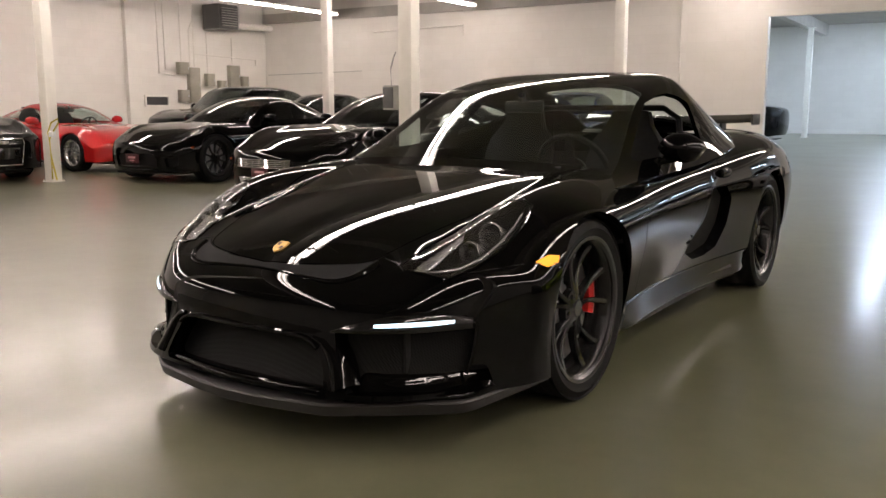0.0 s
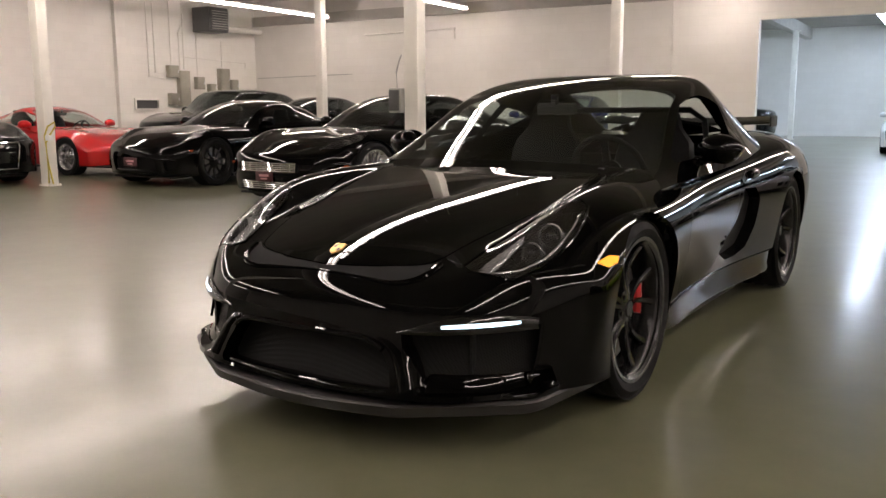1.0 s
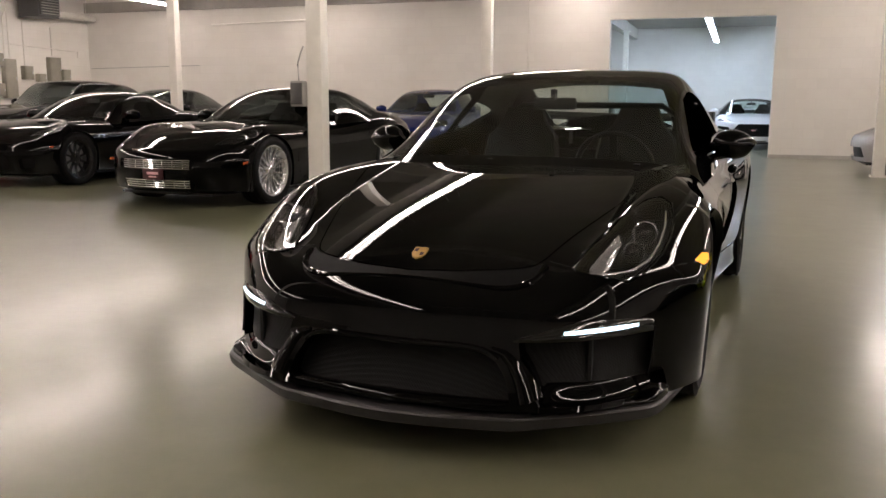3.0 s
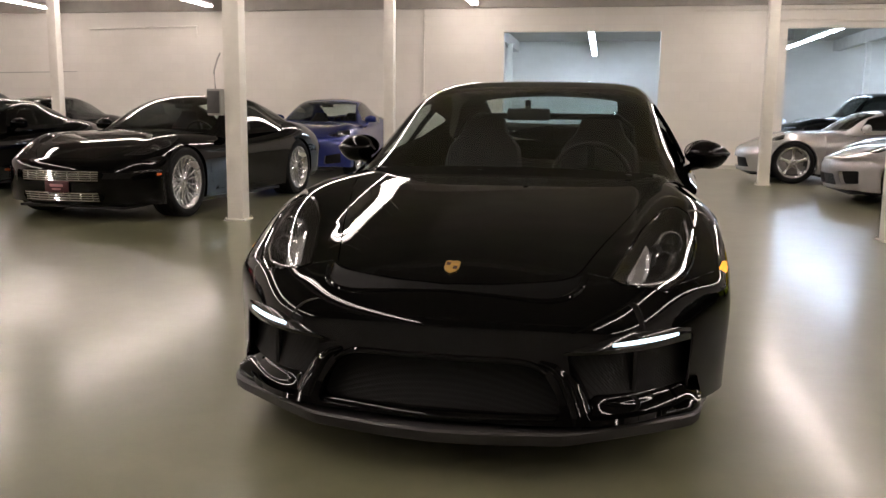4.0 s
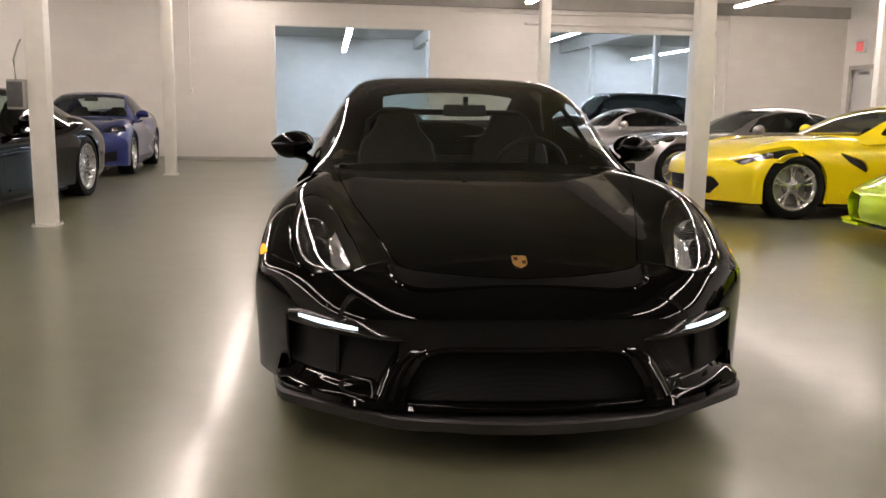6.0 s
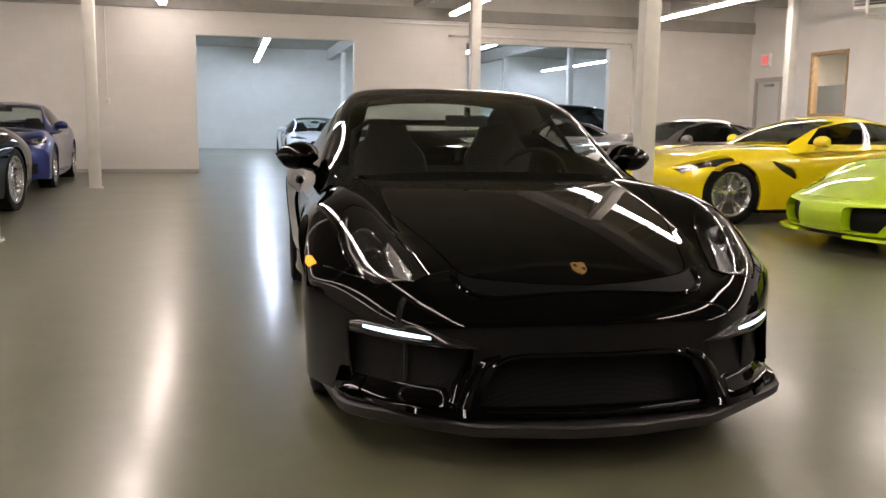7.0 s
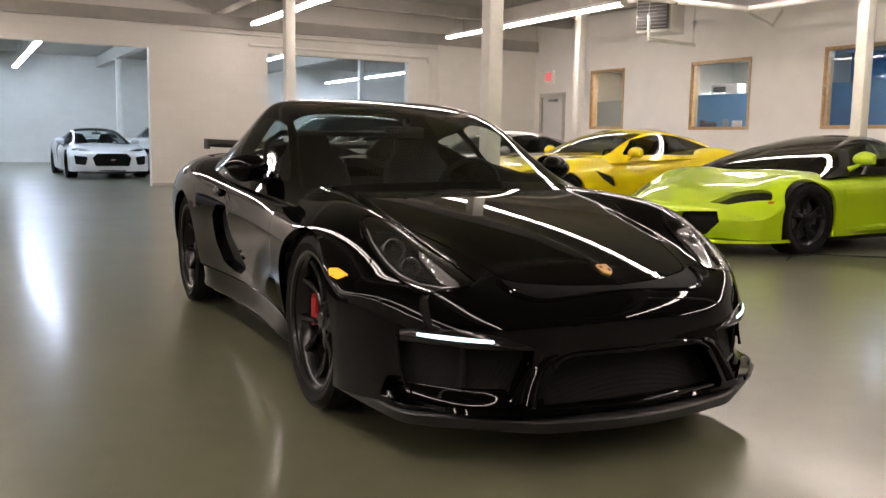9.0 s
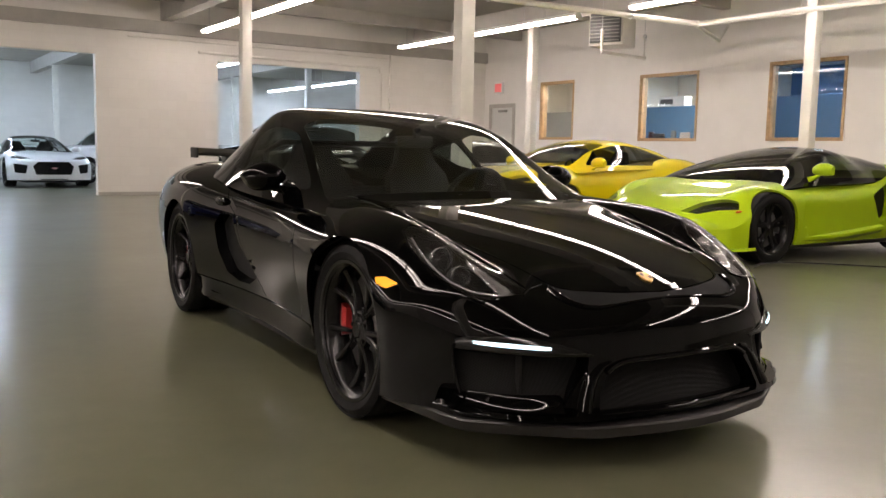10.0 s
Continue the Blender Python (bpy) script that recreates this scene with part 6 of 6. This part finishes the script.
# black coupe beside the column
c = generic("black", 0.80, 2.60, 0.98, 0.935, 1.255, 0.60, 0.87, 0.86, 0.93, 0.62, 1.42, 2.25, 3.05, 0.56, rim="rim_black", pair=0, spokes=10, thick=0.026, dn=0.36, hipz=0.04, waist=0.93)
c["recess"] = (lamp_of([(0.56, -0.48), (0.72, -0.40), (0.80, -0.22), (0.76, -0.05), (0.70, -0.02), (0.66, -0.22)]), grille_of("lower_grille", [(-0.2, 0.42), (0.36, 0.42), (0.42, 0.36), (0.40, 0.24), (-0.2, 0.24)]), grille_of("bumper_vent*", [(0.55, 0.36), (0.70, 0.37), (0.68, 0.27), (0.56, 0.25)]))
car, tree = build_car("coupe", c, pose(-8.22, 6.0, 0), "gloss black coupe with black wheels parked nose out")
fy = slats(car, tree, 0.36, (0.25,), "piano")
dash_bars(car, "front_plate", 0, fy(0, 0.36) - 0.012, 0.36, 0.27, 0.12, "plate")
lamp_cores(car, [(0.70, -0.26, 0.70)])
side_bar(car, tree, -0.42, 0.52, 0.10, 0.022, "amber_off")

# black grand tourer with bright grille bars
c = generic("black", 0.86, 2.74, 1.08, 0.955, 1.30, 0.62, 0.89, 0.88, 0.95, 0.66, 1.48, 2.45, 3.30, 0.58, rim="rim_silver", pair=18, spokes=10, thick=0.022, dn=0.36, hipz=0.05, waist=0.93, wheel_f=(0.36, 0.25, 0.275), wheel_r=(0.365, 0.295, 0.275))
c["recess"] = (lamp_of([(0.58, -0.56), (0.74, -0.46), (0.84, -0.20), (0.82, -0.02), (0.76, 0.04), (0.70, -0.25)]), grille_of("upper_grille", [(-0.2, 0.505), (0.40, 0.505), (0.47, 0.47), (0.42, 0.40), (-0.2, 0.40)]), grille_of("lower_grille", [(-0.2, 0.29), (0.42, 0.29), (0.46, 0.25), (0.42, 0.20), (-0.2, 0.20)]))
car, tree = build_car("grand_tourer", c, pose(-4.72, 5.02, 0, 0, 0, -5), "gloss black grand tourer with bright slatted grilles and silver wheels")
fy = slats(car, tree, 0.43, (0.412, 0.433, 0.454, 0.475, 0.496), "chrome", 0.0075, -0.006, (-0.36, -0.24, -0.12, 0.0, 0.12, 0.24, 0.36))
slats(car, tree, 0.42, (0.213, 0.237, 0.261, 0.285), "chrome", 0.007, -0.006, (-0.36, -0.24, -0.12, 0.0, 0.12, 0.24, 0.36))
dash_bars(car, "front_plate", 0.0, fy(0, 0.35) - 0.010, 0.350, 0.27, 0.11, "plate")
lamp_cores(car, [(0.74, -0.30, 0.70), (0.77, -0.14, 0.75)])
side_bar(car, tree, -0.45, 0.47, 0.13, 0.024, "amber_off")

# blue coupe by the back wall
c = generic("blue", 0.88, 2.75, 1.0, 0.93, 1.37, 0.70, 0.94, 0.93, 1.02, 0.58, 1.38, 2.35, 3.15, 0.56, rim="rim_silver", pair=16, spokes=7, thick=0.026, dn=0.30, waist=0.97, f_off=(-0.02, -0.03, -0.03, -0.02))
c["recess"] = (lamp_of([(0.50, -0.66), (0.68, -0.60), (0.82, -0.38), (0.80, -0.28), (0.66, -0.40), (0.54, -0.56)]), grille_of("front_grille", [(-0.2, 0.60), (0.36, 0.60), (0.41, 0.54), (0.33, 0.26), (-0.2, 0.26)]), grille_of("bumper_vent*", [(0.50, 0.36), (0.72, 0.40), (0.72, 0.26), (0.48, 0.24)]))
car, tree = build_car("coupe", c, pose(-4.70, 11.35, 0, 0, 0, 3.4), "dark blue coupe with silver wheels by the back wall")
slats(car, tree, 0.33, (0.22,), "chrome", 0.014)
slats(car, tree, 0.36, (0.30, 0.36, 0.42, 0.48, 0.54), "piano", 0.006, 0.02)
lamp_cores(car, [(0.68, -0.46, 0.72)])

# red sports car facing across the hall
c = generic("red", 0.92, 2.45, 0.92, 0.93, 1.17, 0.55, 0.80, 0.80, 0.90, 0.55, 1.30, 1.95, 2.75, 0.52, rim="rim_silver", pair=0, spokes=5, thick=0.085, dn=0.30, turn=0, wheel_f=(0.315, 0.225, 0.222), wheel_r=(0.325, 0.255, 0.222), glass_s="glass")
c["recess"] = (grille_of("front_grille", [(-0.2, 0.34), (0.5, 0.34), (0.5, 0.25), (-0.2, 0.25)]),)
car, tree = build_car("sports_car", c, pose(-11.0, 7.1, 0, 0, 0, 90), "glossy red low sports car with silver five-spoke wheels")

# black saloon in the corner
c = generic("black_met", 0.88, 2.81, 1.0, 0.91, 1.42, 0.72, 0.96, 0.95, 1.06, 0.52, 1.30, 2.40, 3.15, 0.56, rim="rim_silver", pair=16, spokes=7, thick=0.026, dn=0.30, f_off=(-0.02, -0.03, -0.03, -0.02))
c["recess"] = (lamp_of([(0.48, -0.68), (0.68, -0.62), (0.82, -0.40), (0.80, -0.32), (0.66, -0.44), (0.52, -0.58)]), grille_of("front_grille", [(-0.2, 0.63), (0.36, 0.63), (0.40, 0.57), (0.33, 0.24), (-0.2, 0.24)]))
car, tree = build_car("saloon_car", c, pose(-10.80, 4.32, 0, 0, 0, 90), "black saloon car with a tall chrome-edged grille")
fy = slats(car, tree, 0.38, (0.625,), "chrome", 0.010)
slats(car, tree, 0.34, (0.245,), "chrome", 0.010)
slats(car, tree, 0.35, (0.55, 0.58, 0.605), "piano", 0.006, 0.01)
for s in (1, -1):
    bm = bmesh.new()
    add_tube(bm, [(s * x, fy(x, z), z) for x, z in ((0.38, 0.625), (0.395, 0.57), (0.36, 0.40), (0.335, 0.245))], 0.010, 6)
    part("grille_frame", bm, "chrome", car)
part("grille_plate", box_bm(-0.30, 0.30, fy(0, 0.42) - 0.01, fy(0, 0.42) + 0.03, 0.33, 0.50, 0.01), "piano", car)
part("grille_badge", box_bm(-0.13, 0.13, fy(0, 0.57) - 0.02, fy(0, 0.57) + 0.01, 0.55, 0.60, 0.012), "chrome", car)
lamp_cores(car, [(0.66, -0.52, 0.70)])

# two dark cars behind the black coupe
c = generic("black_met", 0.85, 2.80, 0.9, 0.95, 1.56, 0.85, 1.05, 1.04, 1.12, 0.45, 1.10, 2.9, 3.5, 0.62, level=2)
build_car("estate_car", c, pose(-12.9, 10.6, 0), "black tall estate car by the electrical boxes")
c = generic("black_met", 0.85, 2.70, 1.0, 0.92, 1.38, 0.70, 0.94, 0.93, 1.0, 0.55, 1.35, 2.3, 3.1, 0.56, level=2)
build_car("saloon_car", c, pose(-10.75, 11.0, 0), "black saloon car behind the parked coupes")

# yellow coupe
c = generic("yellow", 0.98, 2.71, 0.82, 0.945, 1.265, 0.62, 0.90, 0.89, 0.99, 0.62, 1.46, 2.30, 3.15, 0.54, rim="rim_silver", pair=20, spokes=5, thick=0.030, dn=0.46, hipz=0.05, waist=0.92, wheel_f=(0.345, 0.25, 0.25), wheel_r=(0.36, 0.29, 0.26), glass_s="tint", level=3)
vent_side = poly_sdf([(0.50, 0.72), (0.62, 0.62), (0.86, 0.50), (0.80, 0.62)], 0.01)
c["recess"] = (lamp_of([(0.66, -0.66), (0.80, -0.56), (0.90, -0.20), (0.905, 0.0), (0.86, -0.06), (0.80, -0.30), (0.72, -0.50)]), grille_of("lower_grille", [(-0.2, 0.43), (0.60, 0.43), (0.66, 0.36), (0.56, 0.26), (-0.2, 0.26)]), ("side_vent*", on_side(vent_side), 0.03, "trim", 0))
car, tree = build_car("sports_coupe", c, pose(4.30, 6.12, 0, 0, 0, -90), "bright yellow sports coupe with chrome wheels beside the column")
slats(car, tree, 0.50, (0.335,), "piano", 0.010)
lamp_cores(car, [(0.84, -0.30, 0.68), (0.79, -0.44, 0.63)], 0.030)

# lime wedge-shaped car with a black roof
c = generic("lime", 1.12, 2.70, 0.98, 1.02, 1.19, 0.48, 0.83, 0.83, 1.00, 0.02, 1.22, 1.95, 2.90, 0.52, rim="rim_black", pair=22, spokes=5, thick=0.040, dn=0.40, crest=0.05, hipz=0.03, waist=0.96, wheel_f=(0.35, 0.255, 0.255), wheel_r=(0.36, 0.33, 0.265), pillar_paint="black", glass_s="tint", glass_f="tint", glass_end=2.35, mirror=(1.12, 0.72, 0.93), arch_f=0.035, mirror_sides=(1,))
nose_hex = poly_sdf([(0.30, 0.40), (0.66, 0.42), (0.70, 0.34), (0.60, 0.22), (0.29, 0.21)], 0.01)
flank = poly_sdf([(1.75, 0.66), (2.08, 0.80), (2.10, 0.42), (1.95, 0.36)], 0.01)
c["recess"] = (lamp_of([(0.52, -0.84), (0.68, -0.78), (0.885, -0.44), (0.85, -0.40), (0.70, -0.50), (0.58, -0.62)], 0.012, 0.3), ("bumper_vent*", on_front(nose_hex, -0.35), Vector((0, 0.10, 0)), "mesh", 0), ("side_intake*", on_side(flank), 0.09, "trim", 0))
car, tree = build_car("supercar", c, pose(5.10, 3.36, 0, 0, 0, -90), "lime green wedge-shaped supercar with black roof and wheels")
lamp_cores(car, [(0.70, -0.44, 0.57)], 0.03)
side_bar(car, tree, -0.44, 0.52, 0.13, 0.022, "amber_off")
for s in (1, -1):
    part("front_lip", add_loft(bmesh.new(), [[(s * x, y, 0.14), (s * x, y + 0.01, 0.165), (s * x, y + 0.2, 0.17), (s * x, y + 0.2, 0.14)] for x, y in ((0.30, -1.07), (0.55, -1.04), (0.80, -0.92), (0.95, -0.66), (0.985, -0.45))]), "lime", car)
    part("sill_blade", add_loft(bmesh.new(), [[(s * x, y, z), (s * (x + 0.05), y, z - 0.02), (s * (x + 0.05), y, z - 0.05), (s * x, y, z - 0.09)] for x, y, z in ((0.93, 0.50, 0.26), (0.96, 1.2, 0.28), (0.99, 1.9, 0.34))]), "lime", car)

# grey coupe, silver roadster
c = generic("grey", 0.85, 2.65, 0.95, 0.94, 1.25, 0.60, 0.87, 0.86, 0.94, 0.62, 1.40, 2.25, 3.05, 0.55, dn=0.40, rim="rim_silver", pair=0, spokes=10, thick=0.026)
c["recess"] = (lamp_of([(0.56, -0.50), (0.74, -0.40), (0.84, -0.12), (0.80, -0.05), (0.68, -0.26)]), grille_of("bumper_vent*", [(0.46, 0.40), (0.72, 0.42), (0.72, 0.28), (0.50, 0.26)]), grille_of("lower_grille", [(-0.2, 0.36), (0.34, 0.36), (0.38, 0.24), (-0.2, 0.24)]))
car, tree = build_car("coupe", c, pose(4.2, 8.95, 0, 0, 0, -90), "silver-grey coupe parked beside the yellow car")
lamp_cores(car, [(0.74, -0.28, 0.70)])
c = generic("silver", 0.82, 2.50, 0.95, 0.91, 1.24, 0.62, 0.88, 0.87, 0.94, 0.60, 1.22, 1.9, 2.6, 0.54, dn=0.38, pair=0, spokes=5, thick=0.05, roof_paint="carpet")
c["roof_split"] = lambda x, y, z: np.where(z > 0.92, 1.42 - y, 1.0)
c["recess"] = (lamp_of([(0.56, -0.50), (0.72, -0.42), (0.80, -0.18), (0.72, -0.14), (0.62, -0.28)]), grille_of("lower_grille", [(-0.2, 0.40), (0.50, 0.40), (0.55, 0.26), (-0.2, 0.26)]))
car, tree = build_car("roadster", c, pose(3.55, 12.6, 0, 0, 0, -90), "silver roadster with a dark folded-up soft top")
lamp_cores(car, [(0.70, -0.34, 0.68)])

# cars in the far hall
c = generic("white", 0.97, 2.65, 0.82, 0.97, 1.25, 0.66, 0.86, 0.86, 0.98, 0.55, 1.35, 2.0, 2.95, 0.54, dn=0.34, rim="rim_black", pair=20, spokes=5, pillar_paint="piano", f_off=(-0.03, -0.05, -0.05, -0.03))
blade = poly_sdf([(1.62, 0.82), (1.92, 0.86), (1.86, 0.36), (1.66, 0.34)], 0.01)
c["recess"] = (lamp_of([(0.46, -0.72), (0.66, -0.64), (0.84, -0.42), (0.80, -0.36), (0.60, -0.54)]), grille_of("front_grille", [(-0.2, 0.60), (0.34, 0.60), (0.44, 0.50), (0.38, 0.32), (-0.2, 0.32)]), grille_of("bumper_vent*", [(0.56, 0.52), (0.82, 0.55), (0.80, 0.36), (0.60, 0.34)], 0.06), ("side_blade*", on_side(blade), 0.02, "trim", 0))
c["roof_split"] = lambda x, y, z: np.where(z > 1.10, 1.3 - y, 1.0)
c["roof_paint"] = "piano"
car, tree = build_car("supercar", c, pose(1.28, 20.1, 0, 0, 0, 1.5), "white mid-engined supercar with a dark hexagonal grille", "cars in the far hall")
fy = slats(car, tree, 0.3, (0.20,), "piano", 0.012)
dash_bars(car, "front_plate", 0, fy(0, 0.46) - 0.0, 0.46, 0.2, 0.06, "piano")
c = generic("white", 0.85, 2.70, 0.8, 0.93, 1.52, 0.80, 1.02, 1.0, 1.10, 0.35, 1.05, 2.7, 3.3, 0.58, level=2)
build_car("hatchback", c, pose(2.2, 22.3, 0, 0, 0, -70), "white tall hatchback standing in the far hall", "cars in the far hall")
c = generic("black_met", 0.86, 2.85, 0.95, 0.97, 1.68, 0.92, 1.12, 1.12, 1.2, 0.35, 0.95, 3.2, 3.7, 0.66, level=2)
build_car("off_roader", c, pose(5.35, 18.6, 0, 0, 0, -90), "black off-road wagon standing in the far hall", "cars in the far hall")
c = generic("black_met", 0.88, 2.80, 1.0, 0.91, 1.42, 0.72, 0.96, 0.95, 1.06, 0.52, 1.30, 2.40, 3.15, 0.56, level=2)
build_car("saloon_car", c, pose(-6.35, 23.0, 0, 0, 0, -90), "black saloon car standing in the far hall", "cars in the far hall")
# dark car next to the lime one
c = generic("black_met", 0.88, 2.85, 0.95, 0.97, 1.60, 0.88, 1.08, 1.06, 1.15, 0.40, 1.05, 3.0, 3.6, 0.62, level=3)
build_car("estate_car", c, pose(6.25, 0.55, 0, 0, 0, -90), "black tall estate car beside the lime green car")
